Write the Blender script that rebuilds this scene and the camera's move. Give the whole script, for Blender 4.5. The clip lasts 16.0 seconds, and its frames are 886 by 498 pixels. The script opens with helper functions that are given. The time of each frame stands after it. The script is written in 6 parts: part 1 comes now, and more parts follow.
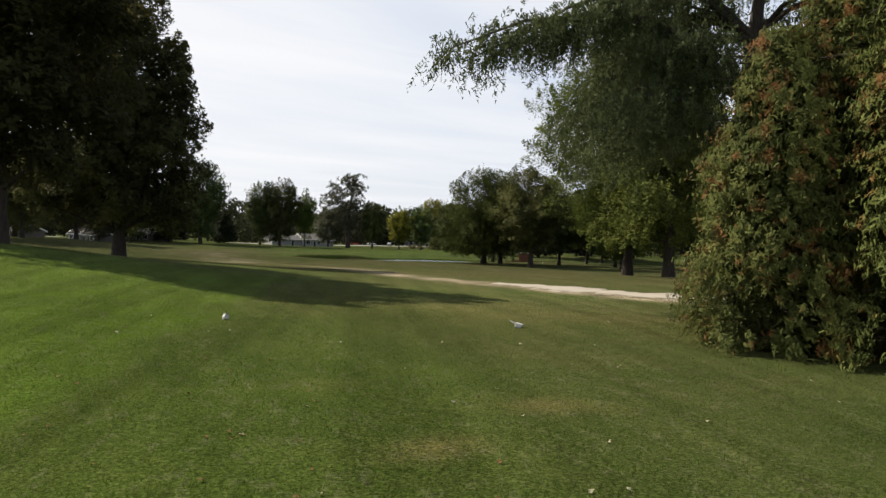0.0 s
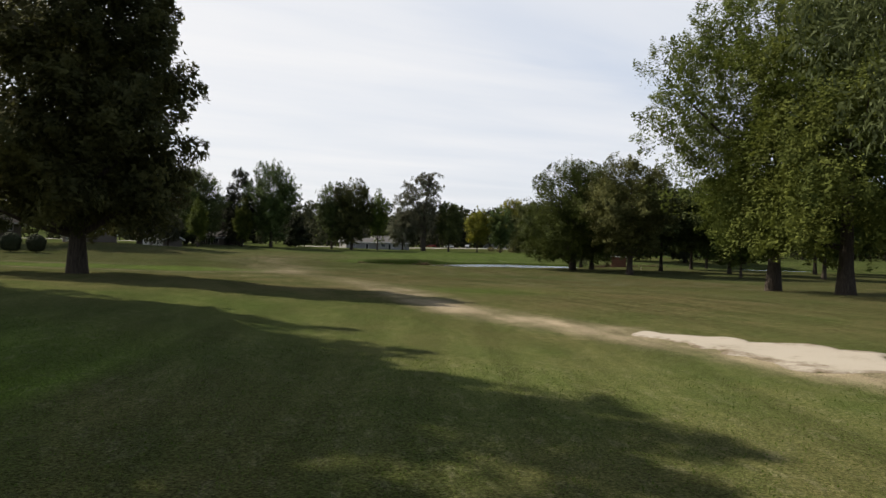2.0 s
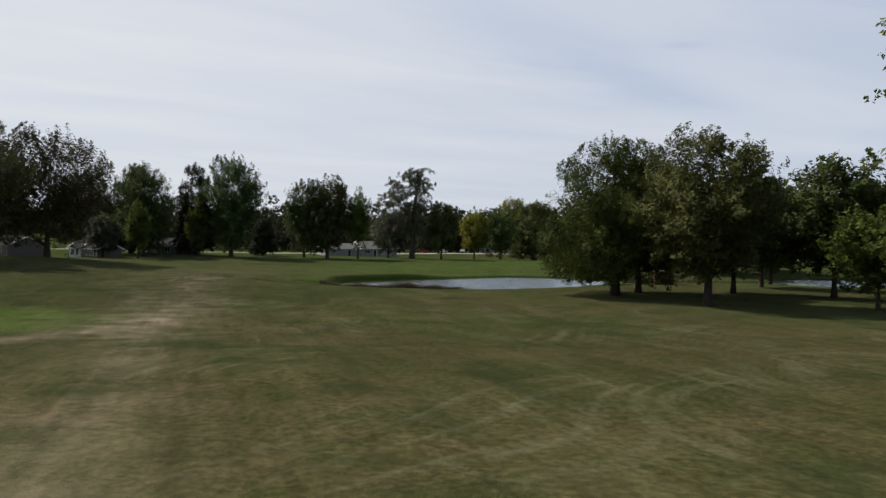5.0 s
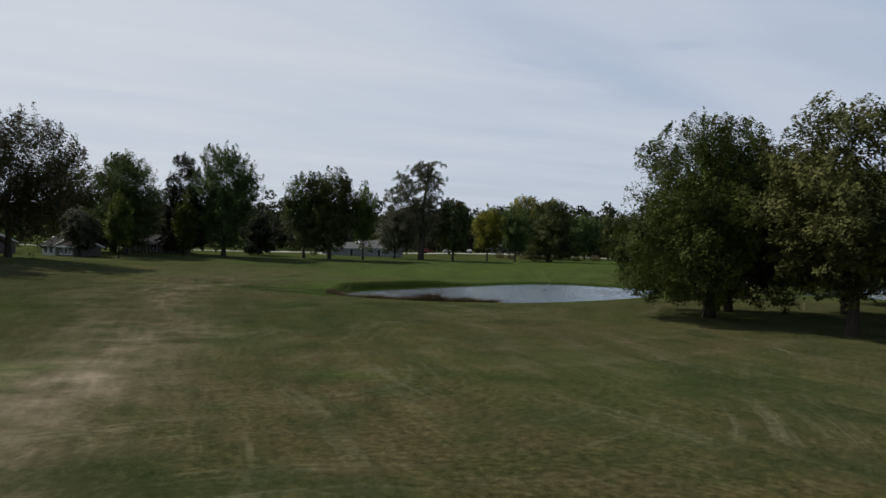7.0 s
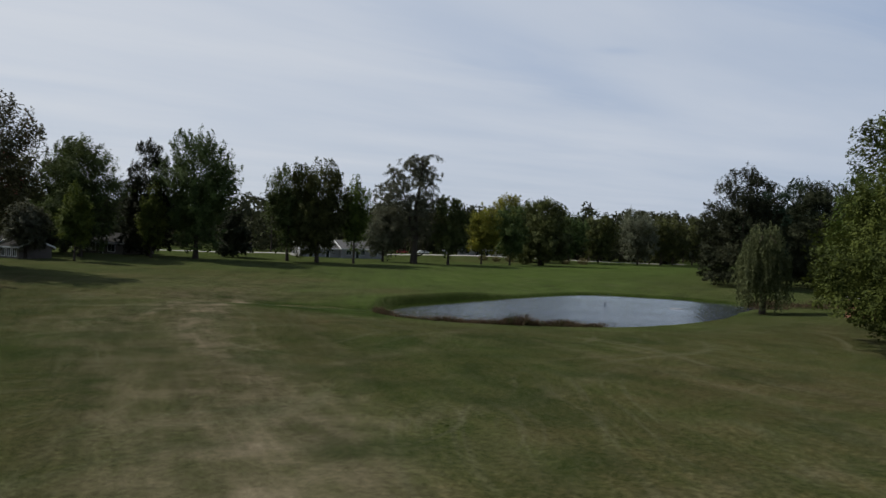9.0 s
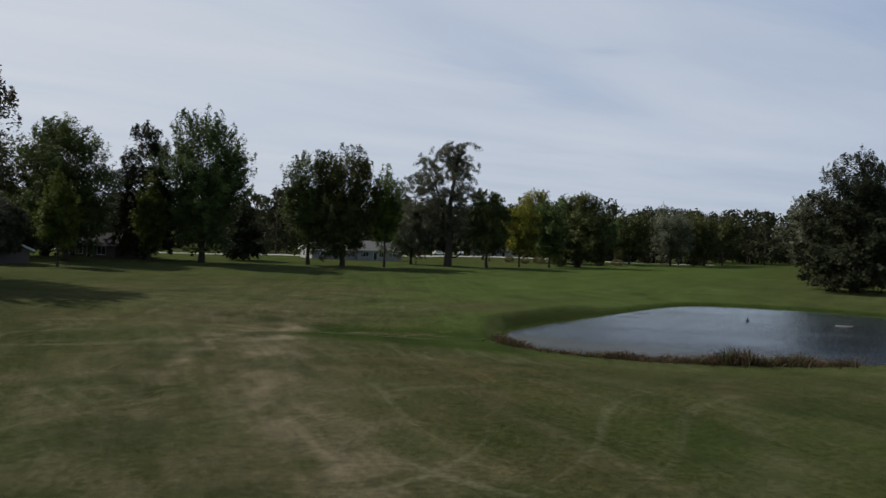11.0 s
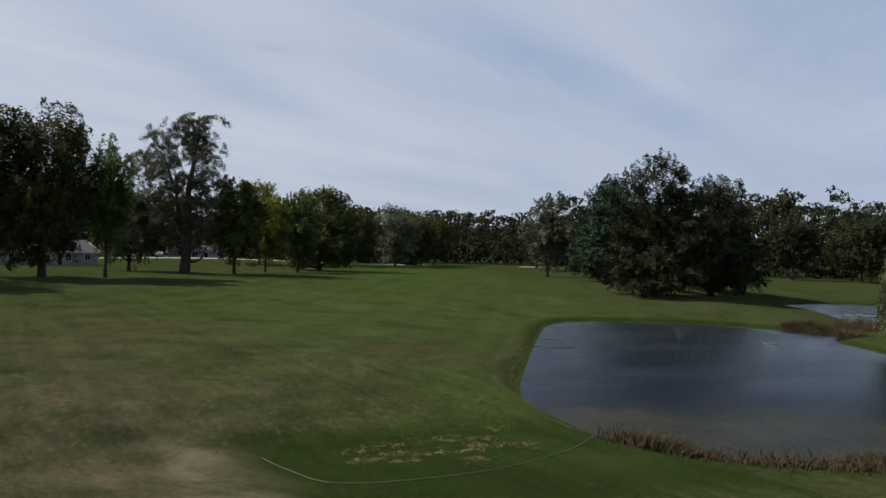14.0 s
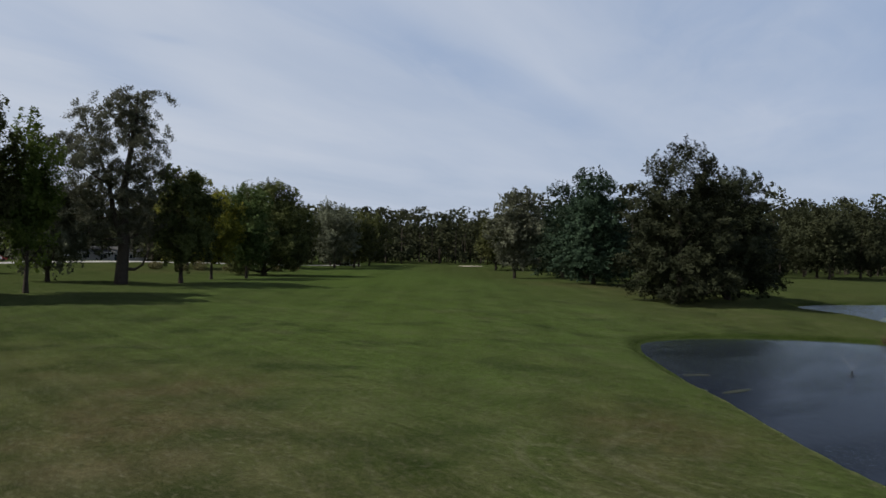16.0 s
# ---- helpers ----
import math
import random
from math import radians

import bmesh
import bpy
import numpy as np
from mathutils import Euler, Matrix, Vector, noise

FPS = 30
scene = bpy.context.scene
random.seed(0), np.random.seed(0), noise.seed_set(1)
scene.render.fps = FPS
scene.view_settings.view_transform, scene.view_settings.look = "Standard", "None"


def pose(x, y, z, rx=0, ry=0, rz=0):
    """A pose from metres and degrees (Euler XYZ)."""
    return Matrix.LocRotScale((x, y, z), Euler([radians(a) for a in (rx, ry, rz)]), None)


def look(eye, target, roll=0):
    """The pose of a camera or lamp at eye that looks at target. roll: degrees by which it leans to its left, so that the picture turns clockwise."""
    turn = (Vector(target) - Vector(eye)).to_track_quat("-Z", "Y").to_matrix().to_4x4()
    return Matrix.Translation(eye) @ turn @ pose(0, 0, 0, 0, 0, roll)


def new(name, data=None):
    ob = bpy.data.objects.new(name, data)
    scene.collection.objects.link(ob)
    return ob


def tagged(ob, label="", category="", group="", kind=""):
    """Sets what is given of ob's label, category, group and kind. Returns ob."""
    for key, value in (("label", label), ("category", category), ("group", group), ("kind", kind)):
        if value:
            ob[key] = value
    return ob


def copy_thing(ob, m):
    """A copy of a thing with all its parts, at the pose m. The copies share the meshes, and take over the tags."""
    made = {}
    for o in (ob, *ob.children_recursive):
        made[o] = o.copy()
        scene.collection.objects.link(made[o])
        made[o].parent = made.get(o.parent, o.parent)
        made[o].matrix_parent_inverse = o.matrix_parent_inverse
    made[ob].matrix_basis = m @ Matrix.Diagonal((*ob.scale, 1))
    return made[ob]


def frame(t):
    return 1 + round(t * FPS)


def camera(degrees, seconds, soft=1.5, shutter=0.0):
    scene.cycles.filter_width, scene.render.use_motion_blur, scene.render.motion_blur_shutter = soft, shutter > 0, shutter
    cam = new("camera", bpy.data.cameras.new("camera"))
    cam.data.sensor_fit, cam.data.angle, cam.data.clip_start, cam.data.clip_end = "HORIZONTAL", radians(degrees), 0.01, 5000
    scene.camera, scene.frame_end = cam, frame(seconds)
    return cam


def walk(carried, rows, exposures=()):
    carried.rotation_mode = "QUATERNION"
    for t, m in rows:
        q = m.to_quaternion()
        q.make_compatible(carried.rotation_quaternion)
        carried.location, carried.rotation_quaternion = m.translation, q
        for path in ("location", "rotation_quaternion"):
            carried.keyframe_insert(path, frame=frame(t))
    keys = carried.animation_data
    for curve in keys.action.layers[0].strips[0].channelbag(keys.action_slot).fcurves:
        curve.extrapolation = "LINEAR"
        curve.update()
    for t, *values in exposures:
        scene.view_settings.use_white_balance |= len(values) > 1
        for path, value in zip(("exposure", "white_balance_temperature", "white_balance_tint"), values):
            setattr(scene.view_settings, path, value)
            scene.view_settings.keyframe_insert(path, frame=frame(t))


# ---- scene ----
# ---------------------------------------------------------------- camera
cam = camera(64.1, 16.0)
METRES, EYE, TILT, LEAN, TURN = 160.0, 1.5, -1.1, 0.0, 0.0
ROWS = [
    (0.0, 0.0, 0.0, 0.0, -0.02, 0.67, -1.89),
    (0.5, 0.0001, 0.0168, 0.0009, -0.05, 0.66, -1.82),
    (1.0, 0.0004, 0.0397, 0.002, 6.56, 0.46, -1.79),
    (1.5, -0.0004, 0.0658, 0.0028, 6.51, 0.5, -1.73),
    (2.0, -0.0023, 0.0942, 0.0037, 6.43, 0.6, -1.7),
    (2.5, -0.0049, 0.1268, 0.0051, 6.35, 0.68, -1.68),
    (3.0, -0.0082, 0.1594, 0.0075, 6.25, 0.7, -1.38),
    (3.5, -0.0116, 0.1954, 0.0099, 6.17, 0.73, -1.24),
    (4.0, -0.0148, 0.2311, 0.0123, 6.12, 0.75, -1.13),
    (6.5, -0.0417, 0.3705, 0.0212, 5.71, 0.6, -1.59),
    (7.0, -0.0572, 0.393, 0.0219, 5.66, 0.55, -1.78),
    (7.5, -0.0772, 0.417, 0.0228, 5.6, 0.49, -2.12),
    (8.0, -0.0993, 0.441, 0.0235, 1.68, 0.6, -2.34),
    (8.5, -0.1249, 0.467, 0.0245, 1.12, 0.57, -2.44),
    (9.0, -0.1473, 0.4944, 0.0257, 0.96, 0.62, -2.19),
    (11.5, -0.2296, 0.6514, 0.0252, -0.08, 0.76, -1.94),
    (12.0, -0.2434, 0.6771, 0.0259, -8.07, 1.02, -1.9),
    (12.5, -0.2569, 0.7031, 0.0272, -13.89, 1.15, -1.82),
    (13.0, -0.2702, 0.7321, 0.0281, -14.06, 1.11, -1.86),
    (13.5, -0.2828, 0.7605, 0.0293, -14.83, 1.09, -1.8),
    (14.0, -0.2966, 0.7908, 0.029, -26.57, 1.33, -1.51),
    (14.5, -0.3083, 0.8238, 0.0305, -29.64, 1.33, -1.43),
    (15.0, -0.3161, 0.8559, 0.0315, -29.68, 1.27, -1.39),
    (15.5, -0.3205, 0.8855, 0.0326, -34.14, 1.3, -0.91),
    (16.0, -0.3196, 0.9171, 0.0341, -34.27, 1.24, -0.83),
]
# the quick turns: seconds and yaw between the rows
TURNS = [(0.6, 0.0), (0.7, 3.0), (0.8, 5.6), (0.9, 6.45), (7.8, 5.4), (7.9, 3.1), (11.7, -0.3), (11.8, -1.5), (11.9, -4.4), (12.1, -10.7), (12.2, -13.2), (12.3, -13.6),
         (13.7, -15.5), (13.8, -18.0), (13.9, -22.3), (14.1, -28.6), (14.2, -29.4), (15.2, -30.3), (15.3, -31.8), (15.4, -33.8)]
TABLE = np.array(ROWS)
for t, yaw in TURNS:
    row = [float(np.interp(t, TABLE[:, 0], TABLE[:, i])) for i in range(7)]
    ROWS.append((t, row[1], row[2], row[3], yaw, row[5], row[6]))
ROWS.sort()
EXPOSURES = [(0.0, 0.64, 6850, 10), (1.5, 0.58, 6850, 10), (2.5, 0.5, 6850, 10), (3.5, 0.39, 6750, 10), (4.2, 0.32, 6600, 10), (6.3, 0.08, 6250, 9), (9.0, 0.0, 6200, 9), (16.0, 0.0, 6150, 10)]
walk(cam, [(t, pose(0, 0, EYE, TILT, LEAN, TURN) @ pose(METRES * x, METRES * y, METRES * z, 90 + pitch, roll, yaw)) for t, x, y, z, yaw, pitch, roll in ROWS], EXPOSURES)

# ---------------------------------------------------------------- sky and sun
SUN_TO = Vector((-0.918, 0.396, 0.0)).normalized()
SUN_UP = radians(46)
SUN_DIR = Vector((SUN_TO.x * math.cos(SUN_UP), SUN_TO.y * math.cos(SUN_UP), math.sin(SUN_UP)))
world = bpy.data.worlds.new("sky")
scene.world = world
world.use_nodes = True
wn, wl = world.node_tree.nodes, world.node_tree.links
wn.clear()


def wnode(kind, **values):
    n = wn.new(kind)
    for k, v in values.items():
        n.inputs[k].default_value = v
    return n


sky = wn.new("ShaderNodeTexSky")
sky.sky_type, sky.sun_disc = "NISHITA", False
sky.sun_elevation, sky.sun_rotation = SUN_UP, math.atan2(SUN_TO.x, SUN_TO.y)
sky.air_density, sky.dust_density = 1.0, 1.5
coord = wn.new("ShaderNodeTexCoord")
split = wn.new("ShaderNodeSeparateXYZ")
wl.new(coord.outputs["Generated"], split.inputs[0])


def wmath(op, a, b=None):
    n = wn.new("ShaderNodeMath")
    n.operation = op
    for i, v in enumerate((a, b)):
        if v is None:
            continue
        if isinstance(v, (int, float)):
            n.inputs[i].default_value = v
        else:
            wl.new(v, n.inputs[i])
    return n.outputs[0]


# the cloud sheet in plan: each direction met with a flat layer overhead
lift = wmath("ADD", wmath("MAXIMUM", split.outputs[2], 0.0), 0.02)
plan_x, plan_y = wmath("DIVIDE", split.outputs[0], lift), wmath("DIVIDE", split.outputs[1], lift)
flat = wn.new("ShaderNodeCombineXYZ")
wl.new(plan_x, flat.inputs[0])
wl.new(plan_y, flat.inputs[1])
mapping = wn.new("ShaderNodeMapping")
mapping.vector_type = "TEXTURE"
mapping.inputs["Rotation"].default_value = (0, 0, radians(33))
mapping.inputs["Scale"].default_value = (2.6, 1.0, 1.0)
wl.new(flat.outputs[0], mapping.inputs[0])
cloud = wnode("ShaderNodeTexNoise", Scale=0.8, Detail=5.0, Roughness=0.5, Distortion=0.35)
wl.new(mapping.outputs[0], cloud.inputs["Vector"])
wisps = wnode("ShaderNodeTexNoise", Scale=2.2, Detail=7.0, Roughness=0.6, Distortion=0.7)
wl.new(mapping.outputs[0], wisps.inputs["Vector"])
# thin cloud is brighter towards the sun's side
side = wn.new("ShaderNodeVectorMath")
side.operation = "DOT_PRODUCT"
side.inputs[1].default_value = SUN_DIR
wl.new(coord.outputs["Generated"], side.inputs[0])
toward = wmath("MULTIPLY", wmath("ADD", side.outputs["Value"], 1.0), 0.5)


def lane(nx, ny, offset, width, x0, x1):
    """A lane of thin cloud in the sheet: how near a direction lies to a straight line across it, frayed by the wisps."""
    d = wmath("SUBTRACT", wmath("ADD", wmath("MULTIPLY", plan_x, nx), wmath("MULTIPLY", plan_y, ny)), offset)
    d = wmath("ADD", d, wmath("MULTIPLY", wmath("SUBTRACT", wisps.outputs[0], 0.5), 2.2 * width))
    d = wmath("DIVIDE", d, width)
    near_line = wmath("POWER", 2.718, wmath("MULTIPLY", wmath("MULTIPLY", d, d), -1.0))
    e = wmath("DIVIDE", wmath("SUBTRACT", plan_x, (x0 + x1) / 2), (x1 - x0) / 2)
    return wmath("MULTIPLY", near_line, wmath("POWER", 2.718, wmath("MULTIPLY", wmath("MULTIPLY", e, e), -1.0)))


lanes = wmath("ADD", wmath("MULTIPLY", lane(-0.39, 0.921, 1.80, 0.22, 0.4, 3.6), 0.34), wmath("MULTIPLY", lane(-0.781, 0.625, 1.98, 0.26, -0.3, 1.4), 0.30))
lanes = wmath("ADD", lanes, wmath("MULTIPLY", lane(-0.39, 0.921, 0.1, 0.8, 0.8, 5.0), 0.3))
lanes = wmath("ADD", lanes, wmath("MULTIPLY", lane(-0.1, 0.995, 3.24, 0.06, 0.62, 0.84), 0.2))
haze = wmath("POWER", wmath("SUBTRACT", 1.0, wmath("MAXIMUM", split.outputs[2], 0.0)), 7.0)
cover = wmath("MINIMUM", wmath("ADD", 0.80, wmath("MULTIPLY", cloud.outputs[0], 0.22)), 0.97)
cover = wmath("MULTIPLY", cover, wmath("MINIMUM", wmath("POWER", wmath("DIVIDE", 0.49, wmath("ADD", wmath("MAXIMUM", split.outputs[2], 0.0), 0.1)), 4.0), 1.0))
veil = wn.new("ShaderNodeMix")
veil.data_type = "RGBA"
veil.inputs[6].default_value, veil.inputs[7].default_value = (0.325, 0.41, 0.565, 1), (0.655, 0.665, 0.69, 1)
patch = wmath("ADD", wmath("MULTIPLY", wmath("SUBTRACT", cloud.outputs[0], 0.47), 0.8), wmath("MULTIPLY", wmath("SUBTRACT", wisps.outputs[0], 0.5), 0.2))
patch = wmath("MULTIPLY", wmath("SUBTRACT", patch, lanes), wmath("SUBTRACT", 1.0, wmath("MULTIPLY", haze, 0.8)))
wl.new(wmath("ADD", wmath("ADD", wmath("MULTIPLY", wmath("POWER", toward, 1.12), 0.92), 0.07), patch), veil.inputs[0])
blue = wn.new("ShaderNodeVectorMath")
blue.operation = "SCALE"
blue.inputs["Scale"].default_value = 0.08
wl.new(sky.outputs[0], blue.inputs[0])
both = wn.new("ShaderNodeMix")
both.data_type = "RGBA"
wl.new(cover, both.inputs[0])
wl.new(blue.outputs[0], both.inputs[6])
wl.new(veil.outputs[2], both.inputs[7])
back = wnode("ShaderNodeBackground", Strength=1.0)
wl.new(both.outputs[2], back.inputs[0])
wl.new(back.outputs[0], wn.new("ShaderNodeOutputWorld").inputs[0])

sun = new("sun", bpy.data.lights.new("sun", "SUN"))
sun.data.energy, sun.data.angle, sun.data.color = 5.0, radians(0.6), (1.0, 0.93, 0.82)
sun.matrix_world = look((0, 0, 60), Vector((0, 0, 60)) - SUN_DIR)


# ---------------------------------------------------------------- materials
def material(name, rough=0.8, spec=0.3):
    m = bpy.data.materials.new(name)
    m.use_nodes = True
    b = m.node_tree.nodes["Principled BSDF"]
    b.inputs["Roughness"].default_value, b.inputs["Specular IOR Level"].default_value = rough, spec
    return m, m.node_tree.nodes, m.node_tree.links, b


def mixed(n, l, fac, a, b):
    """A colour mix: a and b are colours or sockets, fac a socket or number."""
    x = n.new("ShaderNodeMix")
    x.data_type = "RGBA"
    for i, v in ((0, fac), (6, a), (7, b)):
        if isinstance(v, (int, float)):
            x.inputs[i].default_value = v
        elif isinstance(v, tuple):
            x.inputs[i].default_value = (*v, 1)
        else:
            l.new(v, x.inputs[i])
    return x.outputs[2]


def noise_at(n, l, scale, detail=3.0, low=0.35, high=0.65, stretch=None, rough=0.55, warp=0.0):
    """Noise in metres, spread to 0..1 between low and high."""
    c = n.new("ShaderNodeTexCoord").outputs["Object"]
    if warp:
        w = n.new("ShaderNodeTexNoise")
        w.inputs["Scale"].default_value, w.inputs["Detail"].default_value = 0.035, 1.0
        l.new(c, w.inputs["Vector"])
        shift = n.new("ShaderNodeVectorMath")
        shift.operation = "MULTIPLY_ADD"
        shift.inputs[1].default_value = (warp, warp, 0)
        l.new(w.outputs["Color"], shift.inputs[0])
        l.new(c, shift.inputs[2])
        c = shift.outputs[0]
    if stretch:
        mp = n.new("ShaderNodeMapping")
        mp.vector_type = "TEXTURE"
        mp.inputs["Scale"].default_value, mp.inputs["Rotation"].default_value = [1 / v for v in stretch[:3]], (0, 0, radians(stretch[3]))
        l.new(c, mp.inputs[0])
        c = mp.outputs[0]
    t = n.new("ShaderNodeTexNoise")
    t.inputs["Scale"].default_value, t.inputs["Detail"].default_value, t.inputs["Roughness"].default_value = scale, detail, rough
    l.new(c, t.inputs["Vector"])
    r = n.new("ShaderNodeMapRange")
    r.inputs["From Min"].default_value, r.inputs["From Max"].default_value = low, high
    l.new(t.outputs[0], r.inputs["Value"])
    return r.outputs[0]


def maths(n, l, op, a, b=0.0):
    x = n.new("ShaderNodeMath")
    x.operation = op
    x.use_clamp = op in ("ADD", "SUBTRACT", "MULTIPLY")
    for i, v in ((0, a), (1, b)):
        if isinstance(v, (int, float)):
            x.inputs[i].default_value = v
        else:
            l.new(v, x.inputs[i])
    return x.outputs[0]


def bumped(n, l, b, height, strength, distance):
    x = n.new("ShaderNodeBump")
    x.inputs["Strength"].default_value, x.inputs["Distance"].default_value = strength, distance
    l.new(height, x.inputs["Height"])
    l.new(x.outputs[0], b.inputs["Normal"])


def plain(name, colour, rough=0.7, spec=0.3, metal=0.0, vary=0.25, scale=3.0):
    m, n, l, b = material(name, rough, spec)
    dark = tuple(c * (1 - vary) for c in colour)
    coarse = noise_at(n, l, scale, 4.0)
    fine = noise_at(n, l, scale * 14, 2.0)
    l.new(mixed(n, l, maths(n, l, "MULTIPLY", maths(n, l, "ADD", coarse, fine), 0.5), dark, colour), b.inputs["Base Color"])
    b.inputs["Metallic"].default_value = metal
    bumped(n, l, b, fine, 0.25, 0.01)
    return m


def leafy(name, deep, light, odd=None, odd_share=0.0, through_share=0.25, patch=0.35):
    """Leaves: each its own tint, light and dark clumps, some light passing through."""
    m, n, l, b = material(name, 0.75, 0.07)
    island = n.new("ShaderNodeNewGeometry").outputs["Random Per Island"]
    clump = noise_at(n, l, patch, 3.0, 0.36, 0.64)
    f = maths(n, l, "ADD", maths(n, l, "MULTIPLY", island, 0.42), maths(n, l, "MULTIPLY", clump, 0.58))
    colour = mixed(n, l, f, deep, light)
    if odd:
        spot = noise_at(n, l, patch * 1.7, 4.0, 0.72 - 0.3 * odd_share, 0.80 - 0.2 * odd_share)
        colour = mixed(n, l, maths(n, l, "MULTIPLY", spot, 0.85), colour, odd)
    tint = n.new("ShaderNodeHueSaturation")
    o = n.new("ShaderNodeObjectInfo").outputs["Random"]
    l.new(maths(n, l, "ADD", maths(n, l, "MULTIPLY", o, 0.03), 0.485), tint.inputs["Hue"])
    v = n.new("ShaderNodeMapRange")
    v.inputs["To Min"].default_value, v.inputs["To Max"].default_value = 0.82, 1.15
    l.new(o, v.inputs["Value"])
    l.new(v.outputs[0], tint.inputs["Value"])
    l.new(colour, tint.inputs["Color"])
    l.new(tint.outputs[0], b.inputs["Base Color"])
    tr = n.new("ShaderNodeBsdfTranslucent")
    l.new(tint.outputs[0], tr.inputs["Color"])
    mx = n.new("ShaderNodeMixShader")
    mx.inputs[0].default_value = through_share
    l.new(b.outputs[0], mx.inputs[1])
    l.new(tr.outputs[0], mx.inputs[2])
    l.new(mx.outputs[0], n["Material Output"].inputs[0])
    return m


def bark(name, colour):
    m, n, l, b = material(name, 0.9, 0.1)
    ridge = noise_at(n, l, 5.0, 5.0, 0.3, 0.7, (3.0, 3.0, 0.5, 0))
    stain = noise_at(n, l, 1.1, 3.0)
    c = mixed(n, l, ridge, tuple(v * 0.35 for v in colour), colour)
    l.new(mixed(n, l, maths(n, l, "MULTIPLY", stain, 0.4), c, tuple(v * 0.6 for v in colour)), b.inputs["Base Color"])
    bumped(n, l, b, ridge, 0.8, 0.04)
    return m


BARK = bark("bark", (0.085, 0.07, 0.055))
OAK = leafy("oak_leaves", (0.036, 0.045, 0.017), (0.112, 0.122, 0.038), through_share=0.2)
MAPLE = leafy("maple_leaves", (0.045, 0.066, 0.014), (0.135, 0.162, 0.034), (0.20, 0.16, 0.035), 0.12, 0.3)
MAPLE_DEEP = leafy("deep_maple_leaves", (0.032, 0.048, 0.016), (0.104, 0.134, 0.04), (0.17, 0.14, 0.03), 0.05, 0.2)
MAPLE_MID = leafy("olive_maple_leaves", (0.022, 0.034, 0.009), (0.088, 0.114, 0.022), (0.17, 0.15, 0.02), 0.08, 0.2)
MAPLE_THIN = leafy("thinning_maple_leaves", (0.036, 0.042, 0.014), (0.115, 0.116, 0.037), (0.2, 0.14, 0.05), 0.15, 0.22)
FEATHERY = leafy("narrow_hanging_leaves", (0.03, 0.042, 0.018), (0.13, 0.155, 0.065), through_share=0.3, patch=1.2)
OAK_NEAR = leafy("oak_leaves_in_sun", (0.034, 0.038, 0.016), (0.115, 0.112, 0.04), (0.15, 0.11, 0.04), 0.1, 0.36)
RED_TOP = leafy("turning_leaves", (0.034, 0.037, 0.017), (0.092, 0.092, 0.036), (0.22, 0.085, 0.045), 0.35, 0.16)
MAPLE_GOLD = leafy("yellow_green_maple_leaves", (0.07, 0.074, 0.014), (0.22, 0.212, 0.034), (0.34, 0.26, 0.03), 0.45, 0.34)
YELLOW = leafy("yellowing_leaves", (0.09, 0.10, 0.02), (0.26, 0.24, 0.042), (0.34, 0.25, 0.035), 0.2, 0.36)
LOCUST = leafy("locust_leaves", (0.055, 0.06, 0.04), (0.165, 0.172, 0.112), through_share=0.28)
WILLOW = leafy("willow_leaves", (0.045, 0.056, 0.022), (0.14, 0.155, 0.07), through_share=0.32)
SPRUCE = leafy("spruce_needles", (0.014, 0.019, 0.009), (0.046, 0.052, 0.026), (0.10, 0.08, 0.04), 0.06, 0.05)
PINE = leafy("pine_needles", (0.014, 0.027, 0.015), (0.044, 0.066, 0.037), through_share=0.1)
CEDAR = leafy("cedar_sprays", (0.04, 0.058, 0.016), (0.15, 0.175, 0.05), (0.24, 0.105, 0.04), 0.62, 0.28, 1.3)
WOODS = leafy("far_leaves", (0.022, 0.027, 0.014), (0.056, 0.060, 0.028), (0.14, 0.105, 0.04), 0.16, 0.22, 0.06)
REED = leafy("reed_blades", (0.045, 0.038, 0.02), (0.135, 0.098, 0.056), (0.05, 0.068, 0.02), 0.72, 0.25, 0.8)


WATER = -3.0
POND = [(-30.3, 150.3), (-28.9, 155.8), (-22.2, 165.3), (-13.0, 177.5), (-7.5, 184.0), (-2.0, 187.3), (6.0, 186.0), (13.5, 181.0), (17.6, 174.5), (17.8, 169.5), (12.6, 166.6), (9.6, 161.5), (5.0, 154.5), (-1.5, 147.2), (-8.5, 141.8), (-15.5, 140.0), (-23.0, 140.2), (-28.4, 143.2), (-30.4, 147.0)]
POND_B = [(30.0, 176.0), (38.0, 185.0), (46.0, 193.0), (56.0, 207.0), (72.0, 209.0), (86.0, 200.0), (80.0, 184.0), (60.0, 174.0), (42.0, 170.0)]
def step(a, b, v):
    u = np.clip((v - a) / (b - a), 0, 1)
    return u * u * (3 - 2 * u)
def bump(x, y, cx, cy, rx, ry, rot=0.0):
    c, s = math.cos(math.radians(rot)), math.sin(math.radians(rot))
    u, v = (x - cx) * c + (y - cy) * s, (y - cy) * c - (x - cx) * s
    return np.exp(-(u / rx) ** 2 - (v / ry) ** 2)
def rounded(poly, n=8):
    out, k = [], len(poly)
    for i in range(k):
        p0, p1, p2, p3 = (np.array(poly[(i + j) % k]) for j in (-1, 0, 1, 2))
        for j in range(n):
            u = j / n
            out.append(0.5 * (2 * p1 + (p2 - p0) * u + (2 * p0 - 5 * p1 + 4 * p2 - p3) * u * u + (3 * p1 - p0 - 3 * p2 + p3) * u ** 3))
    return np.array(out)
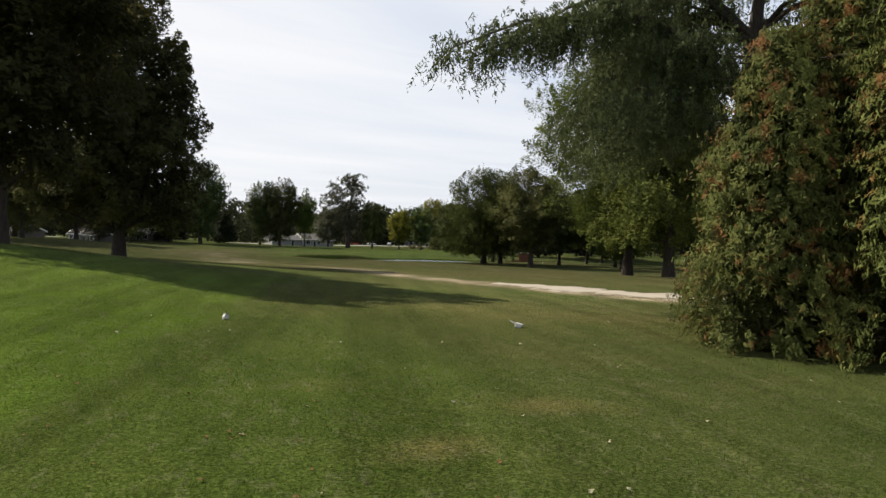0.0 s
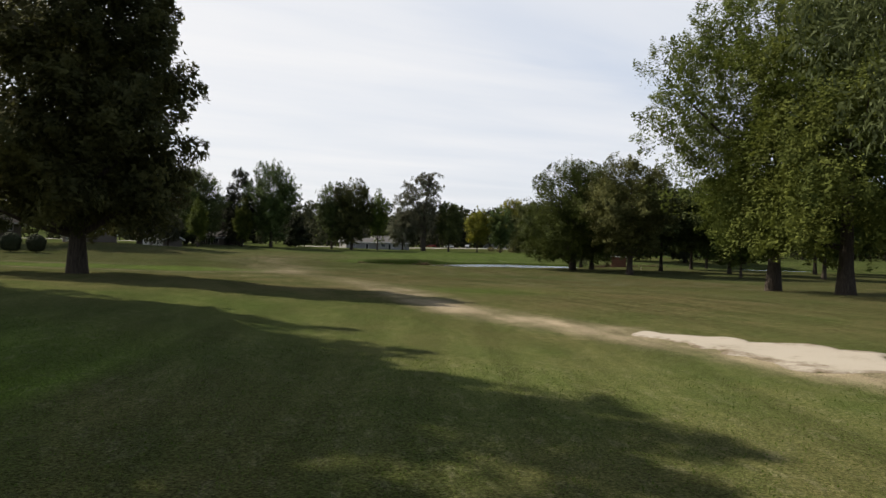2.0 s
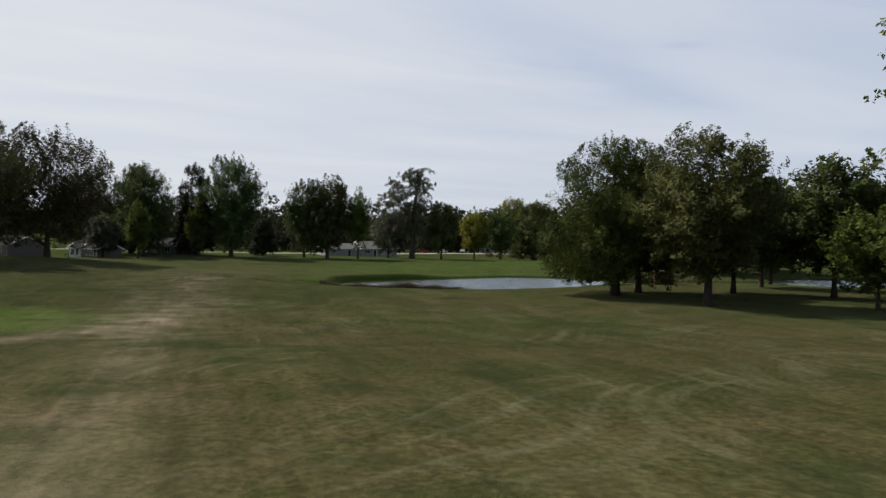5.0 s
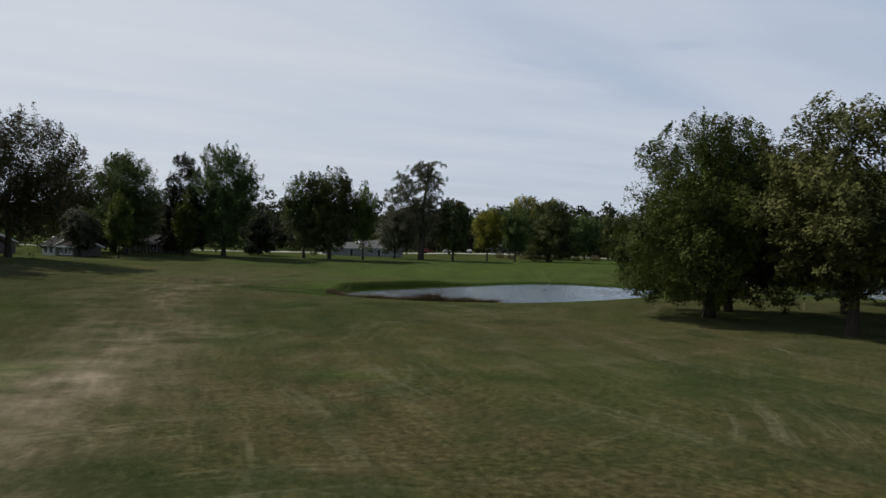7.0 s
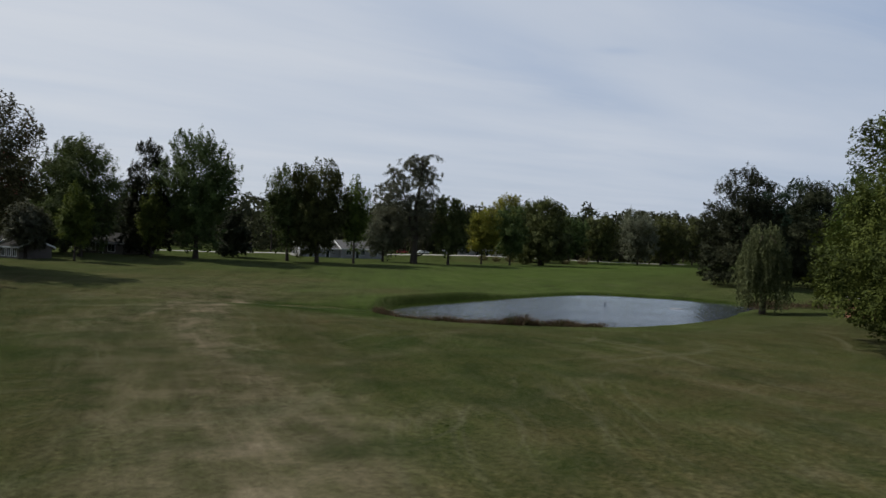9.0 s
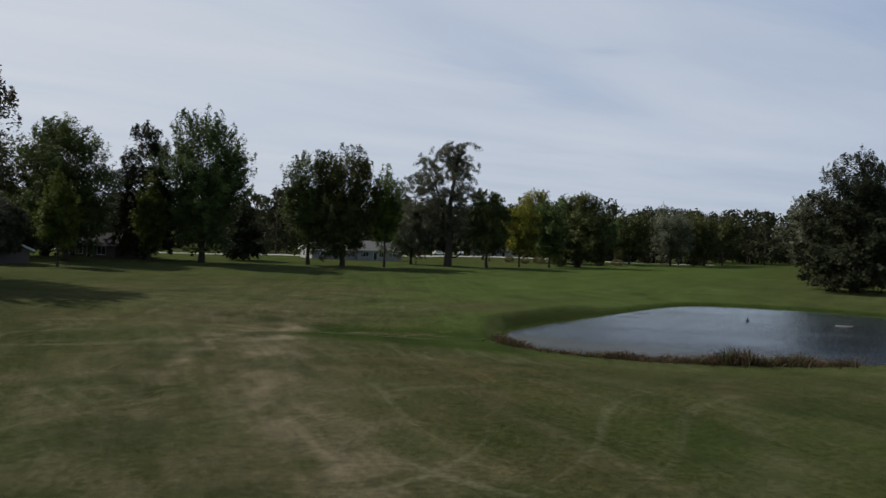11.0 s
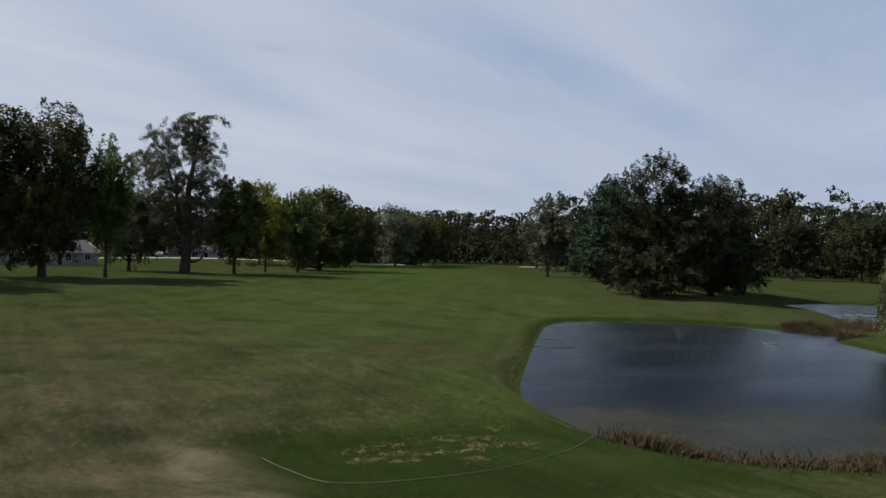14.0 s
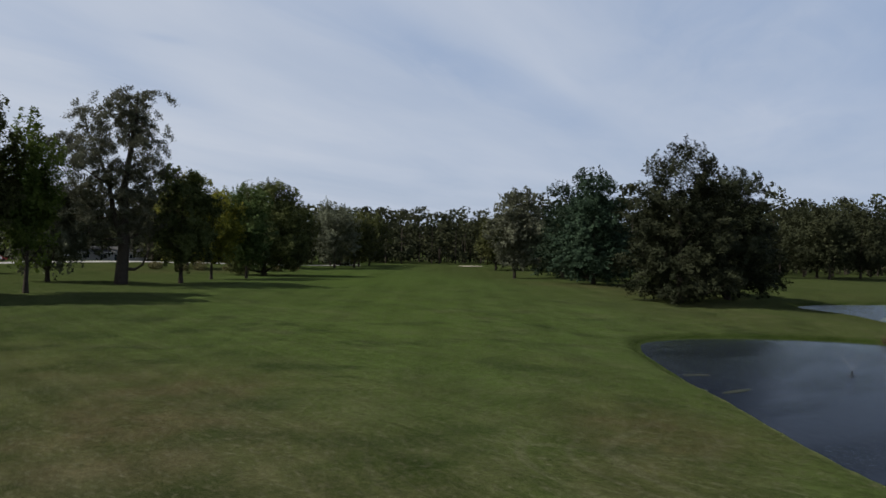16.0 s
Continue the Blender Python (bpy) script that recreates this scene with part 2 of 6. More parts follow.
def shore(x, y, ring):
    """Signed distance to a ring: positive on land."""
    x, y = np.asarray(x, float), np.asarray(y, float)
    d, inside = np.full(x.shape, 1e9), np.zeros(x.shape, bool)
    for (ax, ay), (bx, by) in zip(ring, np.roll(ring, -1, 0)):
        u = np.clip(((x - ax) * (bx - ax) + (y - ay) * (by - ay)) / ((bx - ax) ** 2 + (by - ay) ** 2), 0, 1)
        d = np.minimum(d, np.hypot(x - ax - u * (bx - ax), y - ay - u * (by - ay)))
        cross = (ay > y) != (by > y)
        with np.errstate(divide="ignore", invalid="ignore"):
            inside ^= cross & (x < (bx - ax) * (y - ay) / (by - ay if by != ay else 1e-9) + ax)
    return np.where(inside, -d, d)
RING_A, RING_B = rounded(POND), rounded(POND_B)
def ground_z(x, y):
    x, y = np.asarray(x, float), np.asarray(y, float)
    z = -0.25 - 1.55 * step(35, 100, y) + 0.75 * step(192, 236, y) - 0.55 * step(250, 295, y)
    z = z + 1.3 * bump(x, y, -20, 24, 11, 13) + 0.25 * bump(x, y, -24, 48, 10, 8)
    z = z - 0.8 * bump(x, y, -41, 148, 13, 4.5, 8) + 0.9 * step(60, 140, x) * step(180, 260, y)
    z = z + 1.3 * bump(x, y, -88, 153, 20, 22) + 0.5 * step(-40, -95, x) * step(105, 160, y)
    z = z + 1.2 * bump(x, y, -20, 365, 55, 40)
    z = z + 26 * step(520, 1300, y) + 10 * step(300, 1100, np.abs(x))
    z = z + 0.05 * np.sin(x * 0.21 + 1.3) * np.sin(y * 0.17) + 0.03 * np.sin(x * 0.53 + y * 0.37)
    for ring in (RING_A, RING_B):
        d = shore(x, y, ring)
        bank = WATER + 0.12 + np.where(d > 0, 0.3 * step(0, 0.9, d) + 0.7 * step(-14, -24, x) * step(147, 154, y) * step(0, 1.3, d), 0.25 * np.maximum(d, -4))
        z = z + (bank - z) * (1 - step(0.6, 15, d))
    return z


def ground_material():
    m, n, l, b = material("mown_grass", 1.0, 0.0)

    def att(name):
        a = n.new("ShaderNodeAttribute")
        a.attribute_name = name
        return a.outputs["Fac"]

    big = noise_at(n, l, 0.06, 4.0, 0.38, 0.62)
    mid = noise_at(n, l, 0.5, 5.0, 0.36, 0.64)
    tuft = noise_at(n, l, 4.5, 5.0, 0.32, 0.68, rough=0.65)
    pile = noise_at(n, l, 24.0, 4.0, 0.3, 0.7, rough=0.7)
    tuft = maths(n, l, "ADD", maths(n, l, "MULTIPLY", tuft, maths(n, l, "SUBTRACT", 1.0, att("near"))), maths(n, l, "MULTIPLY", att("near"), maths(n, l, "ADD", maths(n, l, "MULTIPLY", pile, 0.8), maths(n, l, "MULTIPLY", tuft, 0.2))))
    blade = noise_at(n, l, 38.0, 3.0, 0.3, 0.7)
    streak = noise_at(n, l, 1.0, 4.0, 0.36, 0.64, (1.7, 0.16, 1.0, 25), 0.6)
    streak = maths(n, l, "ADD", maths(n, l, "MULTIPLY", streak, maths(n, l, "SUBTRACT", 1.0, att("far"))), maths(n, l, "MULTIPLY", att("far"), maths(n, l, "ADD", maths(n, l, "MULTIPLY", tuft, 0.5), maths(n, l, "MULTIPLY", mid, 0.5))))
    stripe = noise_at(n, l, 1.0, 2.0, 0.42, 0.58, (0.42, 0.015, 1.0, -34))
    swath = noise_at(n, l, 1.0, 2.0, 0.42, 0.58, (0.38, 0.03, 1.0, 25))
    swath = maths(n, l, "ADD", maths(n, l, "MULTIPLY", swath, maths(n, l, "SUBTRACT", 1.0, att("far"))), maths(n, l, "MULTIPLY", stripe, att("far")))
    green = mixed(n, l, tuft, (0.0165, 0.0265, 0.0068), (0.040, 0.054, 0.0145))
    green = mixed(n, l, maths(n, l, "MULTIPLY", mid, 0.5), green, (0.053, 0.051, 0.021))
    lush = mixed(n, l, tuft, (0.038, 0.064, 0.014), (0.077, 0.114, 0.028))
    vivid = mixed(n, l, tuft, (0.036, 0.066, 0.007), (0.072, 0.121, 0.014))
    straw = mixed(n, l, tuft, (0.043, 0.033, 0.016), (0.108, 0.084, 0.042))
    dust = mixed(n, l, mid, (0.13, 0.106, 0.072), (0.23, 0.189, 0.134))
    c = mixed(n, l, maths(n, l, "MULTIPLY", att("lush"), maths(n, l, "ADD", maths(n, l, "MULTIPLY", mid, 0.35), 0.68)), green, lush)
    c = mixed(n, l, maths(n, l, "MULTIPLY", att("vivid"), maths(n, l, "ADD", maths(n, l, "MULTIPLY", mid, 0.4), 0.6)), c, vivid)
    patchy = maths(n, l, "ADD", maths(n, l, "MULTIPLY", maths(n, l, "ADD", maths(n, l, "MULTIPLY", big, mid), maths(n, l, "MULTIPLY", big, 0.5)), 0.45), maths(n, l, "ADD", maths(n, l, "MULTIPLY", maths(n, l, "MULTIPLY", streak, tuft), 0.4), maths(n, l, "MULTIPLY", pile, 0.22)))
    c = mixed(n, l, maths(n, l, "MULTIPLY", maths(n, l, "MULTIPLY", att("dry"), 1.7), patchy), c, straw)
    c = mixed(n, l, maths(n, l, "MULTIPLY", att("scorch"), maths(n, l, "ADD", maths(n, l, "MULTIPLY", tuft, 0.6), 0.3)), c, (0.19, 0.145, 0.058))
    wear = maths(n, l, "MULTIPLY", att("bare"), maths(n, l, "ADD", maths(n, l, "MULTIPLY", maths(n, l, "ADD", maths(n, l, "MULTIPLY", mid, 0.6), maths(n, l, "MULTIPLY", streak, 0.6)), 0.5), 0.42))
    c = mixed(n, l, wear, c, dust)
    scuff = noise_at(n, l, 1.0, 3.0, 0.54, 0.68, (1.5, 0.07, 1.0, -28), 0.6, 34.0)
    scuff = maths(n, l, "ADD", scuff, noise_at(n, l, 1.0, 3.0, 0.56, 0.70, (1.2, 0.06, 1.0, 22), 0.6, -30.0))
    scuff = maths(n, l, "MULTIPLY", maths(n, l, "MULTIPLY", scuff, noise_at(n, l, 0.11, 3.0, 0.42, 0.6)), maths(n, l, "MULTIPLY", att("scuffed"), maths(n, l, "ADD", maths(n, l, "MULTIPLY", tuft, 0.5), 0.35)))
    c = mixed(n, l, maths(n, l, "MULTIPLY", scuff, 0.85), c, (0.13, 0.125, 0.075))
    damp = maths(n, l, "MULTIPLY", noise_at(n, l, 0.23, 4.0, 0.52, 0.66), maths(n, l, "MULTIPLY", att("mottled"), 0.55))
    c = mixed(n, l, damp, c, (0.018, 0.030, 0.009))
    bleach = maths(n, l, "MULTIPLY", noise_at(n, l, 0.31, 5.0, 0.53, 0.72, (1.0, 0.7, 1.0, 40)), maths(n, l, "MULTIPLY", att("mottled"), 0.3))
    c = mixed(n, l, bleach, c, (0.098, 0.094, 0.048))
    grain = maths(n, l, "ADD", maths(n, l, "MULTIPLY", blade, 0.4), maths(n, l, "ADD", maths(n, l, "MULTIPLY", maths(n, l, "MULTIPLY", streak, maths(n, l, "SUBTRACT", 1.0, maths(n, l, "MULTIPLY", att("lush"), 0.6))), 0.14), maths(n, l, "ADD", maths(n, l, "MULTIPLY", swath, 0.12), maths(n, l, "MULTIPLY", tuft, 0.28))))
    tee = maths(n, l, "MULTIPLY", att("tee"), 0.72)
    fine = n.new("ShaderNodeMapRange")
    fine.inputs["To Min"].default_value, fine.inputs["To Max"].default_value = 0.27, 1.12
    l.new(grain, fine.inputs["Value"])
    hsv = n.new("ShaderNodeHueSaturation")
    boost = n.new("ShaderNodeMath")
    boost.operation = "MULTIPLY_ADD"
    l.new(fine.outputs[0], boost.inputs[0]), l.new(tee, boost.inputs[1]), l.new(fine.outputs[0], boost.inputs[2])
    crisp = maths(n, l, "MULTIPLY", maths(n, l, "SUBTRACT", noise_at(n, l, 30.0, 3.0, 0.4, 0.6, rough=0.8), 0.42), att("near"))
    crisp.node.use_clamp = False
    crisp.node.inputs[0].links[0].from_node.use_clamp = False
    fleck = maths(n, l, "MULTIPLY", noise_at(n, l, 5.0, 5.0, 0.53, 0.66, (1.0, 0.45, 1.0, 12), 0.8), maths(n, l, "MULTIPLY", att("flecked"), 0.85))
    c = mixed(n, l, fleck, c, (0.15, 0.14, 0.085))
    nick = maths(n, l, "MULTIPLY", noise_at(n, l, 4.0, 5.0, 0.55, 0.7, (1.0, 0.4, 1.0, -20), 0.8), maths(n, l, "MULTIPLY", att("flecked"), 0.65))
    c = mixed(n, l, nick, c, (0.014, 0.021, 0.007))
    # one darker green for moist grass and for the pond bank's painted shade
    damp_shade_green = mixed(n, l, tuft, (0.014, 0.026, 0.005), (0.027, 0.044, 0.009))
    c = mixed(n, l, maths(n, l, "MULTIPLY", att("wet_shade"), 0.85), c, damp_shade_green)
    lay = maths(n, l, "MULTIPLY", maths(n, l, "SUBTRACT", noise_at(n, l, 1.0, 2.0, 0.42, 0.58, (1.3, 0.05, 1.0, 6)), 0.5), maths(n, l, "MULTIPLY", att("near"), 0.3))
    lay.node.use_clamp = False
    lay.node.inputs[0].links[0].from_node.use_clamp = False
    sharp = n.new("ShaderNodeMath")
    sharp.operation = "ADD"
    l.new(crisp, sharp.inputs[0]), l.new(lay, sharp.inputs[1])
    value = n.new("ShaderNodeMath")
    value.operation = "MULTIPLY_ADD"
    l.new(boost.outputs[0], value.inputs[0]), l.new(sharp.outputs[0], value.inputs[1]), l.new(boost.outputs[0], value.inputs[2])
    l.new(value.outputs[0], hsv.inputs["Value"])
    l.new(c, hsv.inputs["Color"])
    l.new(hsv.outputs[0], b.inputs["Base Color"])
    b.inputs["Sheen Weight"].default_value, b.inputs["Sheen Roughness"].default_value, b.inputs["Sheen Tint"].default_value = 0.13, 0.18, (0.7, 0.76, 0.36, 1)
    bumped(n, l, b, maths(n, l, "ADD", maths(n, l, "MULTIPLY", blade, 0.5), maths(n, l, "MULTIPLY", tuft, 0.15)), 0.45, 0.05)
    return m


def water_material():
    """Dark water under a rippled gloss that grows towards grazing views; murky in the shallows."""
    m, n, l, b = material("pond_water", 0.5, 0.0)
    a = n.new("ShaderNodeAttribute")
    a.attribute_name = "shallow"
    scum = noise_at(n, l, 0.35, 5.0, 0.35, 0.6)
    murk = maths(n, l, "MULTIPLY", a.outputs["Fac"], maths(n, l, "ADD", maths(n, l, "MULTIPLY", scum, 0.35), 0.65))
    l.new(mixed(n, l, murk, (0.004, 0.007, 0.015), (0.036, 0.036, 0.027)), b.inputs["Base Color"])
    ripple = noise_at(n, l, 2.4, 5.0, 0.3, 0.7, (1.0, 0.3, 1.0, -25), 0.72)
    swell = noise_at(n, l, 0.7, 2.0, 0.3, 0.7, (1.0, 1.6, 1.0, -15))
    calm = noise_at(n, l, 0.09, 3.0, 0.42, 0.58, (0.6, 2.2, 1.0, 0))
    # the breeze and the fountain's fall roughen long patches
    here = n.new("ShaderNodeTexCoord").outputs["Object"]
    place = n.new("ShaderNodeMapping")
    place.vector_type = "TEXTURE"
    place.inputs["Location"].default_value, place.inputs["Scale"].default_value = (-10.0, 164.5, 0), (6.0, 6.5, 1.0)
    l.new(here, place.inputs[0])
    ball = n.new("ShaderNodeTexGradient")
    ball.gradient_type = "SPHERICAL"
    l.new(place.outputs[0], ball.inputs[0])
    gust = maths(n, l, "MULTIPLY", maths(n, l, "POWER", ball.outputs[1], 0.5), noise_at(n, l, 0.3, 3.0, 0.48, 0.56, (0.4, 1.3, 1.0, 20)))
    rough_patch = maths(n, l, "ADD", maths(n, l, "MULTIPLY", calm, 0.55), maths(n, l, "MULTIPLY", gust, 0.35))
    height = maths(n, l, "MULTIPLY", maths(n, l, "ADD", maths(n, l, "MULTIPLY", ripple, 0.55), maths(n, l, "MULTIPLY", swell, 0.3)), maths(n, l, "ADD", rough_patch, 0.4))
    x = n.new("ShaderNodeBump")
    x.inputs["Strength"].default_value, x.inputs["Distance"].default_value = 0.9, 0.09
    l.new(height, x.inputs["Height"])
    gloss = n.new("ShaderNodeBsdfGlossy")
    gloss.inputs["Roughness"].default_value = 0.17
    gloss.inputs["Color"].default_value = (0.9, 0.95, 1.0, 1)
    l.new(x.outputs[0], gloss.inputs["Normal"])
    fresnel = n.new("ShaderNodeFresnel")
    fresnel.inputs["IOR"].default_value = 1.33
    wave = n.new("ShaderNodeBump")
    wave.inputs["Strength"].default_value, wave.inputs["Distance"].default_value = 0.6, 0.07
    l.new(height, wave.inputs["Height"])
    l.new(wave.outputs[0], fresnel.inputs["Normal"])
    share = maths(n, l, "MULTIPLY", maths(n, l, "ADD", maths(n, l, "MULTIPLY", maths(n, l, "POWER", fresnel.outputs[0], 2.5), 2.65), 0.02), maths(n, l, "SUBTRACT", 1.0, maths(n, l, "ADD", maths(n, l, "MULTIPLY", maths(n, l, "MULTIPLY", murk, maths(n, l, "POWER", maths(n, l, "SUBTRACT", 1.0, fresnel.outputs[0]), 2.0)), 1.0), maths(n, l, "MULTIPLY", gust, 0.4))))
    mx = n.new("ShaderNodeMixShader")
    l.new(share, mx.inputs[0])
    l.new(b.outputs[0], mx.inputs[1])
    l.new(gloss.outputs[0], mx.inputs[2])
    l.new(mx.outputs[0], n["Material Output"].inputs[0])
    return m


GRASS = ground_material()
WATER_SURFACE = water_material()


def gravel_material():
    """Pale crushed stone, thinning to trodden soil and tufts of grass towards its edges."""
    m, n, l, b = material("pale_gravel", 0.95, 0.1)
    a = n.new("ShaderNodeAttribute")
    a.attribute_name = "edge"
    wheel = noise_at(n, l, 0.7, 4.0, 0.35, 0.65)
    stone = noise_at(n, l, 26.0, 3.0, 0.3, 0.7)
    frayed = noise_at(n, l, 1.6, 5.0, 0.25, 0.75, rough=0.7)
    c = mixed(n, l, maths(n, l, "MULTIPLY", maths(n, l, "ADD", wheel, stone), 0.5), (0.24, 0.21, 0.165), (0.42, 0.39, 0.335))
    rim = n.new("ShaderNodeMapRange")
    rim.inputs["From Min"].default_value, rim.inputs["From Max"].default_value = 0.74, 0.98
    l.new(maths(n, l, "ADD", maths(n, l, "MULTIPLY", a.outputs["Fac"], 0.62), maths(n, l, "MULTIPLY", frayed, 0.72)).node.outputs[0], rim.inputs["Value"])
    rim.inputs["Value"].links[0].from_node.use_clamp = False
    c = mixed(n, l, rim.outputs[0], c, (0.15, 0.12, 0.085))
    tuft = n.new("ShaderNodeMapRange")
    tuft.inputs["From Min"].default_value, tuft.inputs["From Max"].default_value = 1.0, 1.12
    l.new(rim.inputs["Value"].links[0].from_socket, tuft.inputs["Value"])
    c = mixed(n, l, tuft.outputs[0], c, (0.062, 0.062, 0.024))
    l.new(c, b.inputs["Base Color"])
    bumped(n, l, b, stone, 0.5, 0.02)
    return m


GRAVEL = gravel_material()
ASPHALT = plain("worn_road", (0.30, 0.285, 0.26), 0.9, 0.2, vary=0.15, scale=0.4)
SIDING = plain("white_siding", (0.5, 0.49, 0.46), 0.6, 0.3, vary=0.08)
# white siding darkened to grey: the ranch house's tree shade is in the colour
SIDING_SHADED = plain("white_siding_shaded", (0.31, 0.305, 0.29), 0.65, 0.25, vary=0.1)
SIDING_TAN = plain("tan_siding", (0.13, 0.112, 0.098), 0.7, 0.3, vary=0.12)
ROOFING = plain("grey_shingles", (0.12, 0.117, 0.115), 0.9, 0.2, vary=0.3)
GLASS_DARK = plain("window_glass", (0.02, 0.025, 0.03), 0.08, 0.6, vary=0.1)
TRIM_WHITE = plain("white_trim", (0.8, 0.8, 0.78), 0.5, 0.3, vary=0.05)
BRICK = plain("red_brick", (0.2, 0.095, 0.06), 0.9, 0.2, vary=0.3, scale=1.5)
CONCRETE = plain("concrete", (0.42, 0.41, 0.38), 0.9, 0.2)
MARKER_WHITE = plain("weathered_white_paint", (0.62, 0.61, 0.58), 0.5, 0.4, vary=0.12, scale=9)
SPRAY = plain("spray_water", (0.62, 0.65, 0.69), 0.25, 0.5, vary=0.02)
STEEL = plain("galvanised_steel", (0.35, 0.35, 0.35), 0.4, 0.5, 0.8)
DRY_LEAF = plain("fallen_leaf", (0.20, 0.10, 0.035), 0.8, 0.2, vary=0.4, scale=8)
PALE_LEAF = plain("pale_fallen_leaf", (0.33, 0.31, 0.2), 0.8, 0.2, vary=0.3, scale=8)
ROCK = plain("pale_rock", (0.3, 0.28, 0.25), 0.9, 0.2, vary=0.3, scale=2)
PAD = plain("lily_pad", (0.13, 0.16, 0.05), 0.4, 0.4, vary=0.35)


# ---------------------------------------------------------------- mesh helpers
def part(name, bm, mat, parent=None, label=""):
    """One bmesh as one mesh object, under a thing or part where one is given."""
    me = bpy.data.meshes.new(name)
    bm.to_mesh(me)
    bm.free()
    me.materials.append(mat)
    ob = new(name, me)
    ob.parent = parent
    return tagged(ob, label)


def raw(name, verts, faces, mat, parent=None, smooth=False):
    """A mesh object from numpy arrays of corners and of equal-sided faces."""
    verts, faces = np.asarray(verts, np.float32), np.asarray(faces, np.int32)
    me = bpy.data.meshes.new(name)
    k = faces.shape[1]
    me.vertices.add(len(verts))
    me.vertices.foreach_set("co", verts.ravel())
    me.loops.add(faces.size)
    me.loops.foreach_set("vertex_index", faces.ravel())
    me.polygons.add(len(faces))
    me.polygons.foreach_set("loop_start", np.arange(0, faces.size, k, dtype=np.int32))
    me.update(calc_edges=True)
    me.polygons.foreach_set("use_smooth", np.full(len(faces), smooth))
    me.materials.append(mat)
    ob = new(name, me)
    ob.parent = parent
    return ob


def box(bm, x0, y0, z0, x1, y1, z1, bevel=0.0):
    r = bmesh.ops.create_cube(bm, size=1.0)["verts"]
    for v in r:
        v.co = Vector(((x0 + x1) / 2 + v.co.x * (x1 - x0), (y0 + y1) / 2 + v.co.y * (y1 - y0), (z0 + z1) / 2 + v.co.z * (z1 - z0)))
    if bevel:
        bmesh.ops.bevel(bm, geom=list({e for v in r for e in v.link_edges}), offset=bevel, segments=1, affect="EDGES")
    return bm


def prism(bm, outline, y0, y1):
    """An outline in x and z, drawn out along y."""
    a = [bm.verts.new((x, y0, z)) for x, z in outline]
    b = [bm.verts.new((x, y1, z)) for x, z in outline]
    bm.faces.new(a), bm.faces.new(b[::-1])
    for i in range(len(a)):
        bm.faces.new((a[i - 1], b[i - 1], b[i], a[i]))
    bmesh.ops.recalc_face_normals(bm, faces=bm.faces)
    return bm


def tube(points, radii, sides=8):
    """Corners and quads of a tapering tube along points."""
    pts, vs, fs = [Vector(p) for p in points], [], []
    for i, (p, r) in enumerate(zip(pts, radii)):
        d = (pts[min(i + 1, len(pts) - 1)] - pts[max(i - 1, 0)]).normalized()
        u = d.orthogonal().normalized() if abs(d.z) < 0.9 else d.cross(Vector((0, 1, 0))).normalized()
        w = d.cross(u)
        for j in range(sides):
            a = 2 * math.pi * j / sides
            vs.append(p + (u * math.cos(a) + w * math.sin(a)) * r)
    for i in range(len(pts) - 1):
        for j in range(sides):
            k = (j + 1) % sides
            fs.append((i * sides + j, i * sides + k, (i + 1) * sides + k, (i + 1) * sides + j))
    return [tuple(v) for v in vs], fs


def join(pieces):
    vs, fs = [], []
    for v, f in pieces:
        o = len(vs)
        vs += list(v)
        fs += [tuple(i + o for i in q) for q in f]
    return vs, fs


def leaves_at(rng, centres, size, upright=0.0, long=1.7, hang=0.0, tri=False, face=None):
    """A small folded-free leaf blade at every centre, each turned its own way."""
    n = len(centres)
    a = rng.normal(size=(n, 3))
    a[:, 2] = a[:, 2] * (1 - upright) - hang * 1.6
    a /= np.linalg.norm(a, axis=1)[:, None]
    if face is None:
        b = np.cross(a, rng.normal(size=(n, 3)))
    else:
        # the blade's flat side turns roughly the way that its clump faces
        flat_to = face + rng.normal(size=(n, 3)) * 0.36
        flat_to /= np.linalg.norm(flat_to, axis=1)[:, None]
        a -= flat_to * (a * flat_to).sum(1)[:, None]
        a /= np.linalg.norm(a, axis=1)[:, None] + 1e-9
        b = np.cross(flat_to, a)
    b /= np.linalg.norm(b, axis=1)[:, None] + 1e-9
    s = (size * rng.uniform(0.6, 1.35, n))[:, None]
    if tri:
        v = np.stack((centres - a * s * long * 0.45 + b * s * 0.55, centres - a * s * long * 0.3 - b * s * 0.55, centres + a * s * long * 0.6), 1).reshape(-1, 3)
        return v, np.arange(3 * n).reshape(-1, 3)
    va = centres - a * s * long / 2
    vb = centres + b * s / 2 + a * s * 0.12
    vc = centres + a * s * long / 2
    vd = centres - b * s / 2 + a * s * 0.12
    v = np.stack((va, vb, vc, vd), 1).reshape(-1, 3)
    return v, np.arange(4 * n).reshape(-1, 4)


